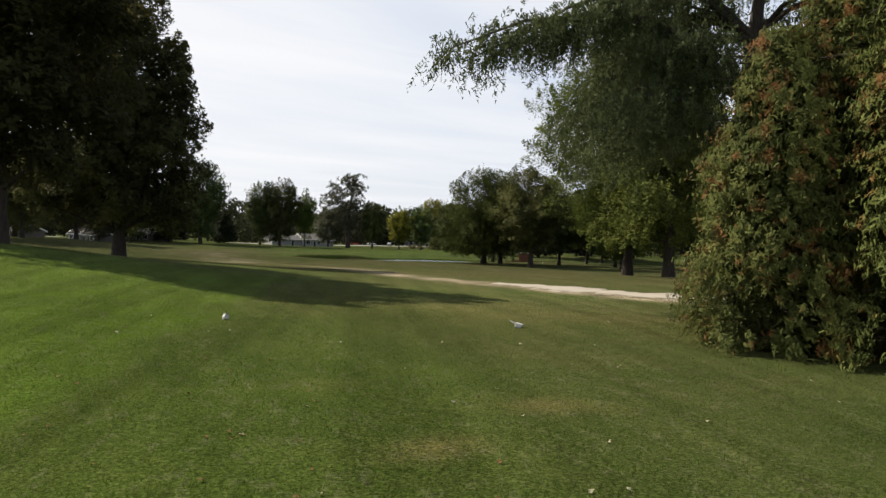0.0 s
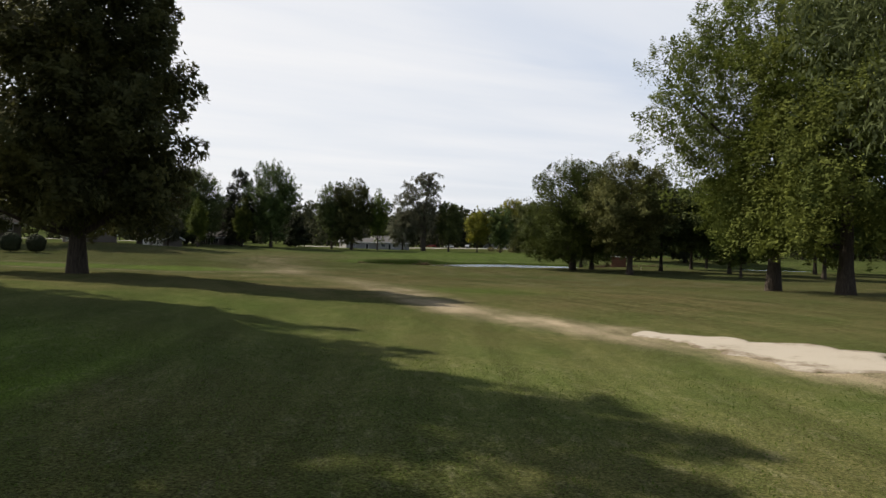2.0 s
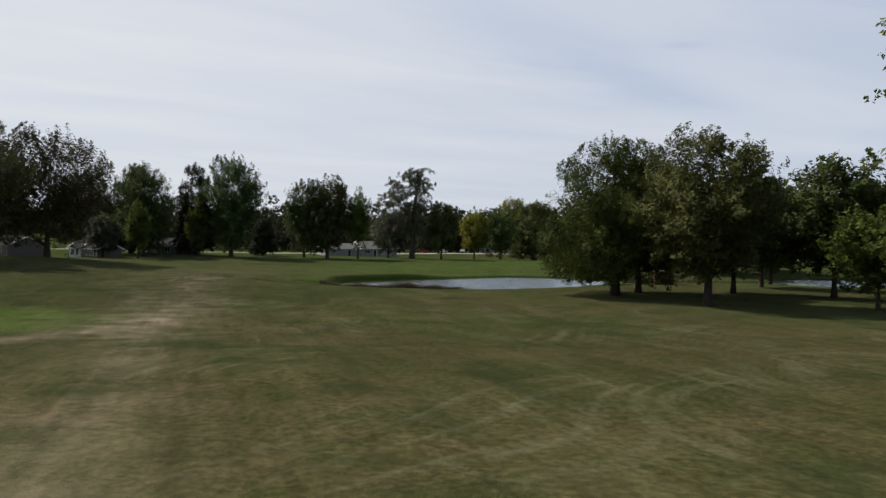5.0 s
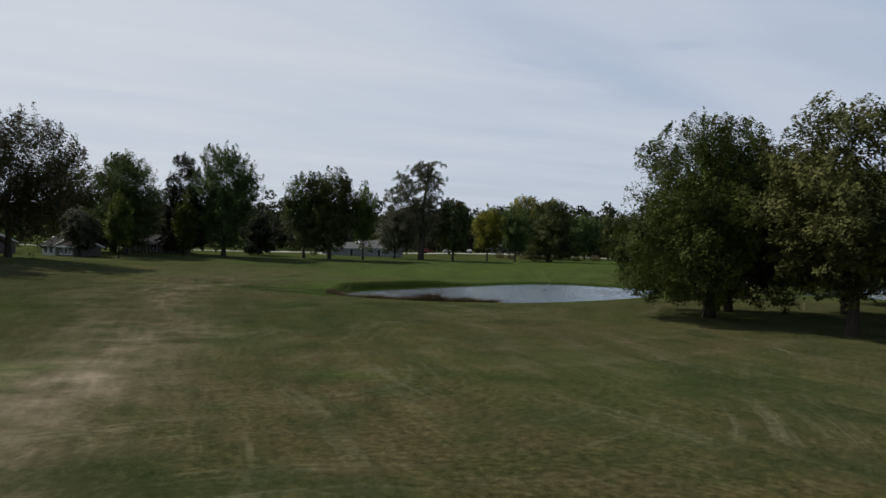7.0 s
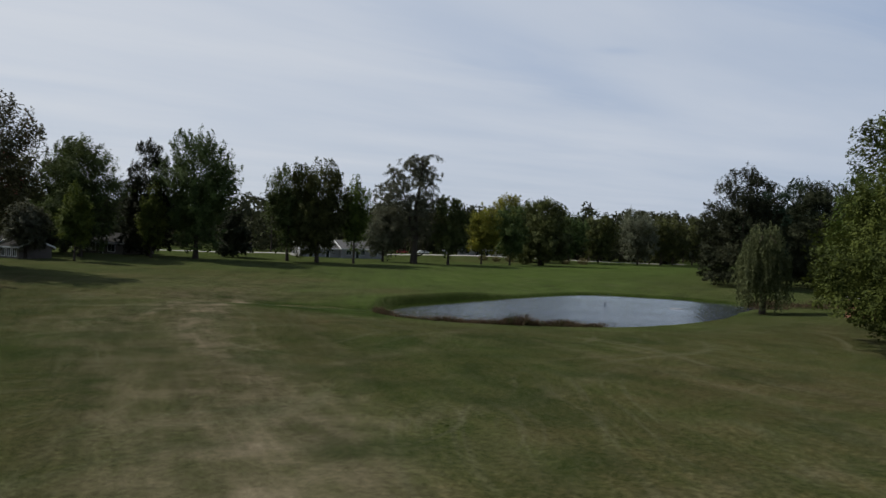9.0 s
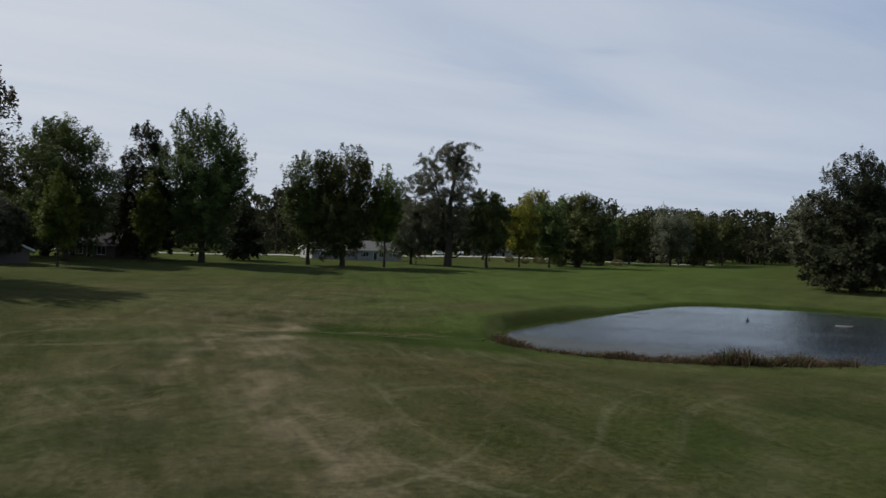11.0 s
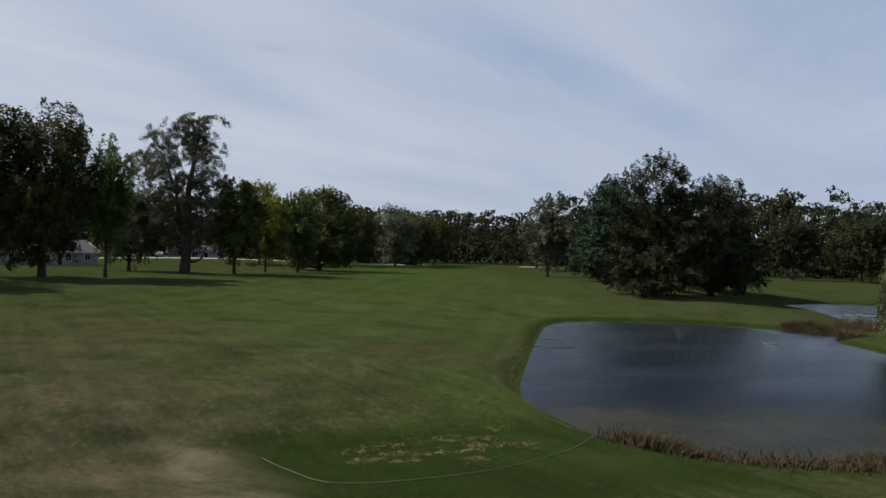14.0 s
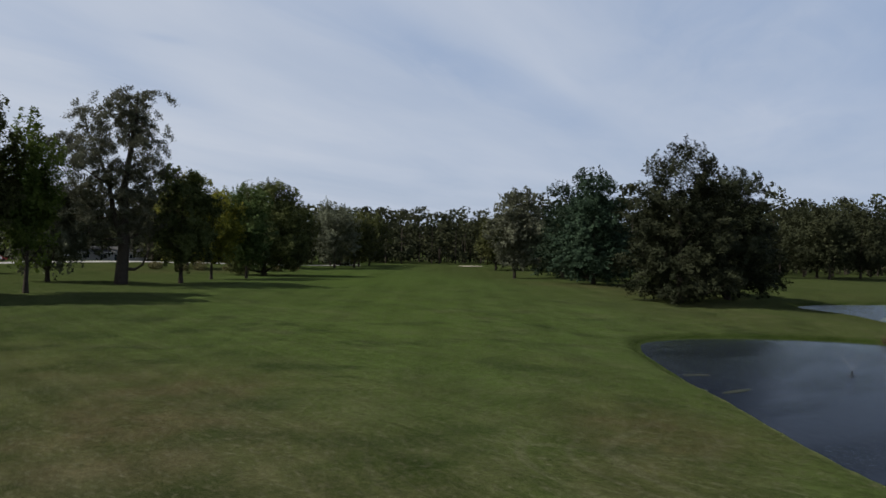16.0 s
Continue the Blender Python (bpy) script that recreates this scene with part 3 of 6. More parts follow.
def envelope(shape, u):
    """The crown's half-width at u from its foot (0) to its top (1), 1 at the widest."""
    u = np.clip(u, 0, 1)
    if shape == "ovate":
        return np.clip((1 - u ** 1.3) ** 0.75 * (0.75 + 0.25 * np.minimum(u / 0.15, 1)), 0.08, 1)
    if shape == "spindle":
        return np.clip(np.sin(np.pi * u ** 0.75) ** 0.8, 0.08, 1)
    if shape == "dome":
        return np.clip(np.sqrt(np.clip(1 - u ** 1.7, 0, 1)) * (0.82 + 0.18 * np.minimum(u / 0.12, 1)), 0.1, 1)
    if shape == "vase":
        return np.clip(np.sin(np.pi * np.clip(0.12 + 0.80 * u, 0, 1)) ** 0.75 * (0.78 + 0.26 * u), 0.2, 1)
    if shape == "broad":
        return np.clip(np.sqrt(np.clip(1 - u ** 4.2, 0, 1)) * (0.72 + 0.28 * np.minimum(u / 0.3, 1)), 0.12, 1)
    return np.clip(np.sin(np.pi * np.clip(0.1 + 0.86 * u, 0, 1)) ** 0.62, 0.12, 1)


def unit(v):
    return v / (np.linalg.norm(v, axis=-1, keepdims=True) + 1e-9)


def tree(name, label, x, y, height, radius, foot, shape, leaf_mat, leaves, leaf, blobs=60, seed=1, trunk=None, rise=0.45, hollow=0.5, droop=0.0, spiky=0.45,
         limbs=6, group="", squash=0.8, gaps=0.25):
    """A tree: a flared trunk, limbs that end in lobes, each lobe a burst of leafy sprays with gaps between.
    rise: how far the sprays point up; spiky: how far they stand out of their lobe; gaps: the share of lobes left thin."""
    leaves = int(leaves * 1.62)
    rng = np.random.default_rng(seed)
    root = new(name)
    root.empty_display_size = 0.5
    tagged(root, label, "tree", group)
    root.location = (x, y, float(ground_z(x, y)))
    tr = trunk or height * 0.022
    span = height - foot
    # lobes, evenly strewn through the outer crown, on an outline with bulges and bays
    lobes = max(9, blobs // 5)
    phase = rng.uniform(0, 6.283, 4)

    def reach(ang, u):
        return 1 + 0.10 * np.sin(2 * ang + phase[0] + 2 * u) + 0.09 * np.sin(3 * ang + phase[1] - 5 * u) + 0.07 * np.sin(5 * ang + phase[2] + 9 * u)

    def candidates(n):
        u = rng.uniform(0.0, 0.93, n)
        ang = rng.uniform(0, 2 * np.pi, n)
        w = envelope(shape, u)
        rho = np.sqrt(rng.uniform(hollow ** 2, 1.0, n))
        r = w * radius * rho * reach(ang, u)
        return np.stack((np.cos(ang) * r, np.sin(ang) * r, foot + u * span), 1), w

    pool, pw = candidates(lobes * 30)
    pw = pw * radius
    chosen = [int(np.argmax(pool[:, 2]))]
    near = np.linalg.norm(pool - pool[chosen[0]], axis=1)
    for _ in range(lobes - 1):
        k = int(np.argmax(near * rng.uniform(0.75, 1.0, len(pool))))
        chosen.append(k)
        near = np.minimum(near, np.linalg.norm(pool - pool[k], axis=1))
    c = pool[chosen]
    gap = np.linalg.norm(c[:, None] - c[None], axis=2) + np.eye(lobes) * 1e9
    size = np.sort(gap, 1)[:, :3].mean(1) * 0.74 * rng.uniform(0.8, 1.2, lobes)
    middle = np.array((0.0, 0.0, foot + span * 0.36))
    outward = unit(c - middle)
    c = c - outward * size[:, None] * 0.62
    thin = np.where(rng.uniform(0, 1, lobes) < gaps, rng.uniform(0.25, 0.6, lobes), 1.0)
    # sprays in each lobe
    per = 34
    base_off = unit(rng.normal(size=(lobes, per, 3))) * (rng.uniform(0, 1, (lobes, per)) ** 0.45)[..., None] * 0.62
    base_off[..., 2] *= squash
    aim = unit(base_off * 1.2 + outward[:, None] * 0.75 + np.array((0, 0, rise)) + rng.normal(size=(lobes, per, 3)) * 0.38)
    aim[..., 2] *= 0.55 + 0.45 * squash
    length = size[:, None] * rng.uniform(0.25, 0.55 + 0.45 * spiky, (lobes, per))
    base = c[:, None] + base_off * size[:, None, None]
    flat = unit(np.array((0, 0, 0.75)) + outward[:, None] * 0.45 + rng.normal(size=(lobes, per, 3)) * 0.45)
    weight = (size ** 1.7 * thin)[:, None] * length / size[:, None]
    which = rng.choice(lobes * per, leaves, p=(weight / weight.sum()).ravel())
    base, aim, length, flat = base.reshape(-1, 3)[which], aim.reshape(-1, 3)[which], length.ravel()[which], flat.reshape(-1, 3)[which]
    wide = np.repeat(size, per)[which] * (0.17 - 0.07 * min(spiky, 1))
    s = rng.uniform(0, 1, leaves) ** 0.85
    p = base + aim * (length * s)[:, None] + rng.normal(size=(leaves, 3)) * (wide * (1.1 - 0.85 * s))[:, None] * (1, 1, 0.45 + 0.5 * squash)
    p[:, 2] -= droop * length * s ** 2
    # a darker core of strewn leaves
    fill = int(leaves * 0.1)
    core, _ = candidates(fill)
    keep = np.sin(core[:, 0] * 1.1 + phase[0]) + np.sin(core[:, 1] * 1.3 + phase[1]) + np.sin(core[:, 2] * 1.2 + phase[2]) < 0.7
    p[:fill][keep] = (middle + (core - middle) * 0.72)[keep]
    # drawn in until the crown fills its outline
    up = (height * 0.955 - foot) / (np.percentile(p[:, 2], 99.4) - foot)
    p[:, 2] = foot + (p[:, 2] - foot) * np.where(p[:, 2] > foot, up, 0.6)
    u = (p[:, 2] - foot) / span
    r = np.hypot(p[:, 0], p[:, 1]) / (envelope(shape, u) * radius)
    inward = 1 / np.percentile(r, 97)
    far_out = np.maximum(r * inward, 1.0)
    p[:, :2] *= (inward * (1 + (far_out - 1) * 0.5) / far_out)[:, None]
    c = np.stack((c[:, 0] * inward, c[:, 1] * inward, foot + (c[:, 2] - foot) * up), 1)
    v, f = leaves_at(rng, p, leaf * 0.62, hang=1.0 if droop > 0.8 else 0.0, tri=True, face=flat * 1.1)
    raw("crown", v, f, leaf_mat, root)
    # trunk
    top = foot + span * 0.66
    k = 9
    us = np.linspace(0, 1, k)
    wob = rng.normal(size=(k, 2)) * tr * 0.4 * us[:, None]
    pts = [(wob[i, 0], wob[i, 1], -0.25 + us[i] * top) for i in range(k)]
    rad = [tr * ((1 - 0.85 * s) + 0.42 * math.exp(-s * top / (2.2 * tr))) for s in us]
    tv, tf = tube(pts, rad, 10)
    raw("trunk", tv, tf, BARK, root, True)
    for i in rng.permutation(lobes)[:limbs]:
        e = Vector(c[i] + outward[i] * size[i] * 0.3)
        low = e.z - 0.55 * math.hypot(e.x, e.y) - 0.08 * span
        s = min(0.85, max((foot * 0.8 + 0.5) / top, low / top))
        j = s * (k - 1)
        a = Vector(pts[int(j)]).lerp(Vector(pts[min(int(j) + 1, k - 1)]), j - int(j))
        r0 = tr * 0.5 * (1 - 0.6 * s)
        sag = Vector((0, 0, -0.06 * (e - a).length))
        lv, lf = tube([a, a.lerp(e, 0.25) + sag * 0.6, a.lerp(e, 0.5) + sag, a.lerp(e, 0.78) + sag * 0.5, e], [r0, r0 * 0.8, r0 * 0.6, r0 * 0.35, r0 * 0.1], 6)
        raw("limb", lv, lf, BARK, root, True)
    return root


SAND = plain("bunker_sand", (0.45, 0.40, 0.31), 0.95, 0.1, vary=0.15, scale=0.8)
DRIFTWOOD = plain("bleached_driftwood", (0.42, 0.39, 0.34), 0.9, 0.1, vary=0.3, scale=4)
SCRUB = leafy("dry_scrub", (0.06, 0.06, 0.025), (0.2, 0.17, 0.08), through_share=0.25)
WEED = plain("pond_weed", (0.03, 0.034, 0.016), 0.6, 0.2, vary=0.4)
ROOF_DARK = plain("dark_shingles", (0.028, 0.027, 0.026), 0.95, 0.05, vary=0.3)


# ---------------------------------------------------------------- ground, ponds, tracks
def spread(lo, hi, fine, far, grow=1.16):
    mid = list(np.arange(lo, hi + 1e-6, fine))
    a, s = [lo], fine
    while a[-1] > far[0]:
        s *= grow
        a.append(a[-1] - s)
    b, s = [mid[-1]], fine
    while b[-1] < far[1]:
        s *= grow
        b.append(b[-1] + s)
    return np.array(a[:0:-1] + mid + b[1:])


def along(x, y, line):
    """Distance to a broken line."""
    d = np.full(np.shape(x), 1e9)
    for (ax, ay), (bx, by) in zip(line, line[1:]):
        u = np.clip(((x - ax) * (bx - ax) + (y - ay) * (by - ay)) / ((bx - ax) ** 2 + (by - ay) ** 2), 0, 1)
        d = np.minimum(d, np.hypot(x - ax - u * (bx - ax), y - ay - u * (by - ay)))
    return d


TRACK = [(24, 14.5), (12.5, 21), (7.3, 25.6), (4.4, 29.5), (3.2, 31.0), (1.9, 32.5), (0.1, 34.1), (-2.4, 36.7), (-4.8, 42.5), (-8, 51), (-16, 69), (-21, 78.5), (-24.8, 87), (-30, 102)]
TRACK_FAR = [(-30, 100), (-38, 118), (-42, 134), (-45.5, 148)]
TRACK_SIDE = [(-24.8, 87), (-24.5, 80), (-26, 73.5), (-30, 69.5), (-38, 67), (-50, 66)]


def add_attribute(me, name, values):
    me.attributes.new(name, "FLOAT", "POINT").data.foreach_set("value", np.asarray(values, np.float32).ravel())


def make_ground():
    gx, gy = spread(-72, 44, 0.6, (-1900, 1900)), spread(-8, 214, 0.6, (-500, 2300))
    X, Y = np.meshgrid(gx, gy)
    Z = ground_z(X, Y)
    nx, ny = len(gx), len(gy)
    i = np.arange(nx * ny).reshape(ny, nx)
    f = np.stack((i[:-1, :-1], i[:-1, 1:], i[1:, 1:], i[1:, :-1]), -1).reshape(-1, 4)
    ob = raw("ground", np.stack((X, Y, Z), -1).reshape(-1, 3), f, GRASS, None, True)
    x, y = X.ravel(), Y.ravel()
    shore_a, shore_b = shore(x, y, RING_A), shore(x, y, RING_B)
    bare = (1.0 - 0.8 * step(42, 58, y)) * np.exp(-(along(x, y, TRACK) / 1.05) ** 4) + 0.16 * np.exp(-(along(x, y, TRACK_FAR) / 4.0) ** 2) + 0.55 * np.exp(-(along(x, y, TRACK_SIDE) / 1.2) ** 2)
    bare += 0.52 * bump(x, y, -26, 87, 4.5, 7, 20) + 0.28 * bump(x, y, -48.0, 149.5, 6.5, 7, 0)
    bare += 0.2 * step(38, 50, y) * np.exp(-(along(x, y, TRACK) / 3.2) ** 2)
    marks = np.random.default_rng(44)
    for k in range(15):
        end = -50.0 + 0.9 * k + marks.uniform(-0.4, 0.4)
        bend = (-44.5 + end) / 2 - 1.2 + marks.uniform(-0.6, 0.6)
        bare += marks.uniform(0.1, 0.36) * np.exp(-(along(x, y, [(-44.5 + 0.12 * k, 148.5 - 0.1 * k), (bend, 136), (end, 123), (-37.0 + 0.75 * k, 104), (-30.0 + 0.5 * k, 92)]) / marks.uniform(0.35, 0.7)) ** 2) * (0.6 + 0.4 * step(100, 122, y)) * step(88, 100, y)
    lush_far = 0.5 * step(138, 160, y)
    for ax, ay, bx, by in ((-20, 95, 4, 112), (-18, 91, 5, 106), (-4, 94, -13, 122), (-8, 93, -18, 124), (-30, 98, -14, 116), (-27, 92, -33, 126), (-34, 104, -22, 132), (0, 97, -9, 118)):
        bare += 0.17 * np.exp(-(along(x, y, [(ax, ay), ((ax + bx) / 2 + 0.08 * (by - ay), (ay + by) / 2 - 0.06 * (bx - ax)), (bx, by)]) / 0.55) ** 2)
    dry = 0.30 - 0.12 * step(138, 160, y) + 0.42 * step(28, 45, y) * (1 - step(108, 130, y)) * step(-30, -8, x + 0.12 * (y - 60)) + 0.35 * bump(x, y, -60, 178, 22, 18) + 0.5 * bump(x, y, -36, 133, 9, 5) + 0.35 * bump(x, y, -16, 109, 9, 5, -60) + 0.6 * bump(x, y, -29, 164, 4, 5) + 0.5 * bump(x, y, -47, 177, 9, 7) + 0.4 * bump(x, y, -40, 153, 4, 3) + 0.7 * bump(x, y, -2, 316, 26, 12) + 0.4 * bump(x, y, 36, 215, 26, 9, 40)
    scorch = 0.75 * bump(x, y, 1.1, 7.7, 0.42, 0.36) + 0.5 * bump(x, y, 1.6, 7.7, 0.3, 0.16) + 0.8 * bump(x, y, -0.1, 5.8, 0.26, 0.12) + 0.7 * bump(x, y, -0.82, 5.8, 0.12, 0.14) + 0.5 * bump(x, y, -0.5, 5.4, 0.2, 0.08) + 0.5 * bump(x, y, 0.42, 5.9, 0.12, 0.12) + 0.4 * bump(x, y, -1.44, 8.2, 0.3, 0.08) + 0.6 * bump(x, y, 1.4, 4.8, 0.3, 0.1) + 0.2 * bump(x, y, 2.0, 18, 6, 2.5)
    dry += 0.4 * bump(x, y, 2.0, 17, 8, 5) + 0.4 * bump(x, y, 2.6, 9.5, 2.6, 4.0) + 0.35 * bump(x, y, -0.4, 12, 2.0, 2.0) + 0.35 * step(-41.5, -45.0, x) * step(139, 144, y) * (1 - step(156, 172, y))
    putting = step(1.06, 0.9, np.hypot((x + 41) / 15.5, (y - 83) / 10.5))
    bare += 0.55 * bump(x, y, -60, 92, 9, 2.6, 20)
    vivid = 0.9 * step(-0.2, 0.3, -(x + 3.9) - 0.1 * (y - 6.3)) * (1 - step(22, 30, y)) * step(-24, -13, x) + (0.55 - 0.25 * step(-1, 3, x)) * (1 - step(14, 24, y)) * step(12, 2, np.abs(x)) + 0.4 * putting + 0.35 * bump(x, y, -2.5, 48.0, 3.4, 4.2, 0)
    lush = 0.85 * putting + 0.3 * step(84, 98, y) * (1 - step(118, 132, y)) * step(-34, -24, x) + 0.35 * bump(x, y, 0, 25, 8, 5) + 0.3 * bump(x, y, -8, 33, 6, 4) + 0.4 * bump(x, y, -2.5, 48.0, 3.4, 4.2, 0) + 0.35 * bump(x, y, 3, 10, 7, 6)
    lush += 0.95 * step(165, 195, y) * (1 - step(400, 460, y)) * np.exp(-((x + 22 - 0.45 * (y - 190)) / 24) ** 2) + 0.6 * bump(x, y, -35, 146, 9, 6, 6) + 0.5 * np.exp(-(np.maximum(shore_a - 2.5, 0) / 3.0) ** 2) * (x < 0)
    lush += lush_far + 0.8 * bump(x, y, -16.4, 91.3, 2.3, 1.2) + 0.8 * bump(x, y, -27.6, 89.8, 1.2, 1.1) + 0.7 * bump(x, y, -39.8, 159.0, 2.0, 1.1, 10) + 0.6 * bump(x, y, -36.0, 146.0, 3.6, 2.6)
    dry += 0.28 * step(-36, -50, x) * step(142, 160, y) * (1 - step(185, 215, y)) + 0.5 * bump(x, y, -30, 160, 4, 3) + 0.4 * bump(x, y, -22, 176, 5, 4) + 0.3 * bump(x, y, -12.5, 104, 5.5, 5, 0) + 0.4 * bump(x, y, -47, 177, 10, 4) + 0.5 * bump(x, y, -36, 157, 3, 5) + 0.2 * bump(x, y, -4, 98, 6, 7)
    vivid += 0.3 * step(170, 195, y) * (1 - step(330, 400, y)) * np.exp(-((x + 24 - 0.45 * (y - 190)) / 14) ** 2)
    # waterline band: wet edge plus the cut bank's shade, put into the colour
    wet_shade = np.exp(-(np.minimum(np.abs(shore_a - 0.1), np.abs(shore_b - 0.1)) / 0.6) ** 2)
    wet_shade = wet_shade * 1.0 + 0.45 * bump(x, y, -45, 111, 8, 12, 15) + 0.3 * bump(x, y, -12, 92, 3, 2) + 0.3 * bump(x, y, -26, 121, 4, 2.5) + 0.3 * bump(x, y, -24, 133, 6, 2) + (0.95 - 0.35 * step(-41, -33, x)) * np.exp(-((x + 36.0 - 0.12 * (y - 145)) / 7.2) ** 12 - ((y - 144.6) / 5.0) ** 8) + 0.3 * np.exp(-((x + 36.2) / 7.2) ** 8 - ((y - 146.9) / 2.1) ** 4)
    # the 0.6 term paints the left bank's shade; the others are darker green grass
    wet_shade = wet_shade + 0.3 * bump(x, y, -2.5, 48.0, 3.4, 4.2, 0) + 0.6 * np.exp(-((shore_a - 0.5) / 0.6) ** 2) * step(-14, -24, x) * step(147, 154, y) + 0.3 * bump(x, y, -8, 33, 6, 4) + 0.4 * bump(x, y, -32, 141.5, 14, 2.6, 0)
    dry += 0.55 * bump(x, y, -47.5, 175, 5, 6) + 0.5 * bump(x, y, -31.0, 163.5, 2.6, 3.6) + 0.5 * bump(x, y, 40, 236, 10, 12, 30)
    lush += 0.35 * np.exp(-((x + 23.5 - 0.62 * (y - 182)) / 6.5) ** 2) * step(158, 172, y) * (1 - step(240, 300, y))
    swale = np.exp(-((x + 36.0 - 0.12 * (y - 145)) / 7.4) ** 12 - ((y - 144.6) / 5.4) ** 8)
    bare = (bare + 0.13 * bump(x, y, -52, 163, 16, 15)) * (1 - 0.9 * swale)
    for name, values in (("bare", bare), ("dry", dry * (1 - 0.7 * np.clip(lush + vivid, 0, 1))), ("lush", lush), ("vivid", vivid), ("wet_shade", wet_shade), ("scorch", scorch), ("far", step(140, 168, y)), ("scuffed", step(44, 62, y) * (1 - 0.65 * step(150, 185, y)) * (1 - np.clip(0.5 * lush, 0, 0.5))), ("flecked", 0.4 - 0.3 * step(20, 34, y) + 0.15 * step(50, 70, y) + 0.5 * step(115, 145, y) - 0.6 * step(190, 260, y)), ("mottled", step(30, 60, y) * (1 - 0.5 * step(190, 260, y))), ("near", 1 - 0.75 * step(22, 40, y) - 0.25 * step(50, 80, y) + 0.6 * step(125, 150, y)), ("tee", (1 - 0.4 * step(34, 46, y) - 0.35 * step(56, 78, y) - 0.25 * step(84, 110, y)) * (0.06 + 0.86 * step(13, 27, y)))):
        add_attribute(ob.data, name, np.clip(values, 0, 1))
    return tagged(ob, "mown golf course grass with dry straw patches and worn tracks", "ground", kind="structure")


make_ground()


def make_pond(name, ring, label, shallow):
    c = ring.mean(0)
    sizes = [1.035, 0.98, 0.93, 0.87, 0.8, 0.7, 0.55, 0.35, 0.15]
    pts = np.concatenate([c + (ring - c) * s for s in sizes])
    k = len(ring)
    f = [(a * k + j, a * k + (j + 1) % k, (a + 1) * k + (j + 1) % k, (a + 1) * k + j) for a in range(len(sizes) - 1) for j in range(k)]
    ob = raw(name, np.column_stack((pts, np.full(len(pts), WATER))), f, WATER_SURFACE, None, True)
    add_attribute(ob.data, "shallow", np.clip(shallow(pts[:, 0], pts[:, 1]), 0, 1))
    # the middle
    bm = bmesh.new()
    bm.from_mesh(ob.data)
    bm.verts.ensure_lookup_table()
    bm.faces.new([bm.verts[(len(sizes) - 1) * k + j] for j in range(k)])
    bmesh.ops.recalc_face_normals(bm, faces=bm.faces)
    if sum(face.normal.z for face in bm.faces) < 0:
        bmesh.ops.reverse_faces(bm, faces=bm.faces)
    bm.to_mesh(ob.data)
    bm.free()
    return tagged(ob, label, "pond", kind="structure")


make_pond("water_1", RING_A, "dark rippled pond water with murky shallows", lambda x, y: 1.0 * step(1.5, -1.0, y - np.interp(x, [-30, -27, -19, 0], [152.8, 152.0, 147.0, 141.0])) + 0.12)
make_pond("water_2", RING_B, "second pond with calm grey water", lambda x, y: 0.3 * bump(x, y, 50, 182, 10, 8))


def ribbon(name, line, mat, label, category, rise=0.02, ragged=0.0, step_len=0.6, across=7, seed=3):
    """A strip laid on the ground along rows of x, y and half-width."""
    rng = np.random.default_rng(seed)
    line = np.array(line, float)
    s = np.concatenate(([0], np.cumsum(np.hypot(*np.diff(line[:, :2], axis=0).T))))
    t = np.arange(0, s[-1], step_len)
    cx, cy, w = (np.interp(t, s, line[:, i]) for i in range(3))
    for _ in range(6):
        cx[1:-1], cy[1:-1] = (cx[:-2] + cx[1:-1] + cx[2:]) / 3, (cy[:-2] + cy[1:-1] + cy[2:]) / 3
    dx, dy = np.gradient(cx), np.gradient(cy)
    n = np.hypot(dx, dy)
    rows = []
    u = np.linspace(-1, 1, across)
    wl_, wr_ = (w * (1 + ragged * np.convolve(rng.normal(size=len(t)), [0.3, 0.4, 0.3], "same")) for _ in (0, 1))
    for i in range(len(t)):
        o = np.where(u < 0, u * wl_[i], u * wr_[i])
        px, py = cx[i] - dy[i] / n[i] * o, cy[i] + dx[i] / n[i] * o
        rows.append(np.column_stack((px, py, ground_z(px, py) + rise - (rise + 0.03) * (np.abs(u) == 1))))
    i = np.arange(len(t) * across).reshape(-1, across)
    f = np.stack((i[:-1, :-1], i[1:, :-1], i[1:, 1:], i[:-1, 1:]), -1).reshape(-1, 4)
    ob = raw(name, np.concatenate(rows), f[:, ::-1], mat, None, True)
    add_attribute(ob.data, "edge", np.tile(np.abs(u), len(t)))
    return tagged(ob, label, category, kind="structure")


ribbon("gravel_path", [(30, 12.8, 1.5), (20, 18.6, 1.5), (13, 23.4, 1.5), (8.0, 27.3, 1.45), (6.2, 29.0, 1.4), (5.0, 30.5, 1.2), (3.9, 31.6, 0.8), (2.2, 32.6, 0.3)], GRAVEL, "pale crushed gravel cart path across dry grass", "path", 0.03, 0.6, 0.24, 11)
ribbon("road", [(-300, 240, 3.2), (-160, 262, 3.2), (-102, 277, 3.2), (-80, 309, 3.2), (-45, 345, 3.4), (-10, 360, 3.6), (40, 372, 3.6), (80, 400, 3.5)], ASPHALT, "pale worn road beyond the course", "road", 0.12, 0.0, 3.0, 5)


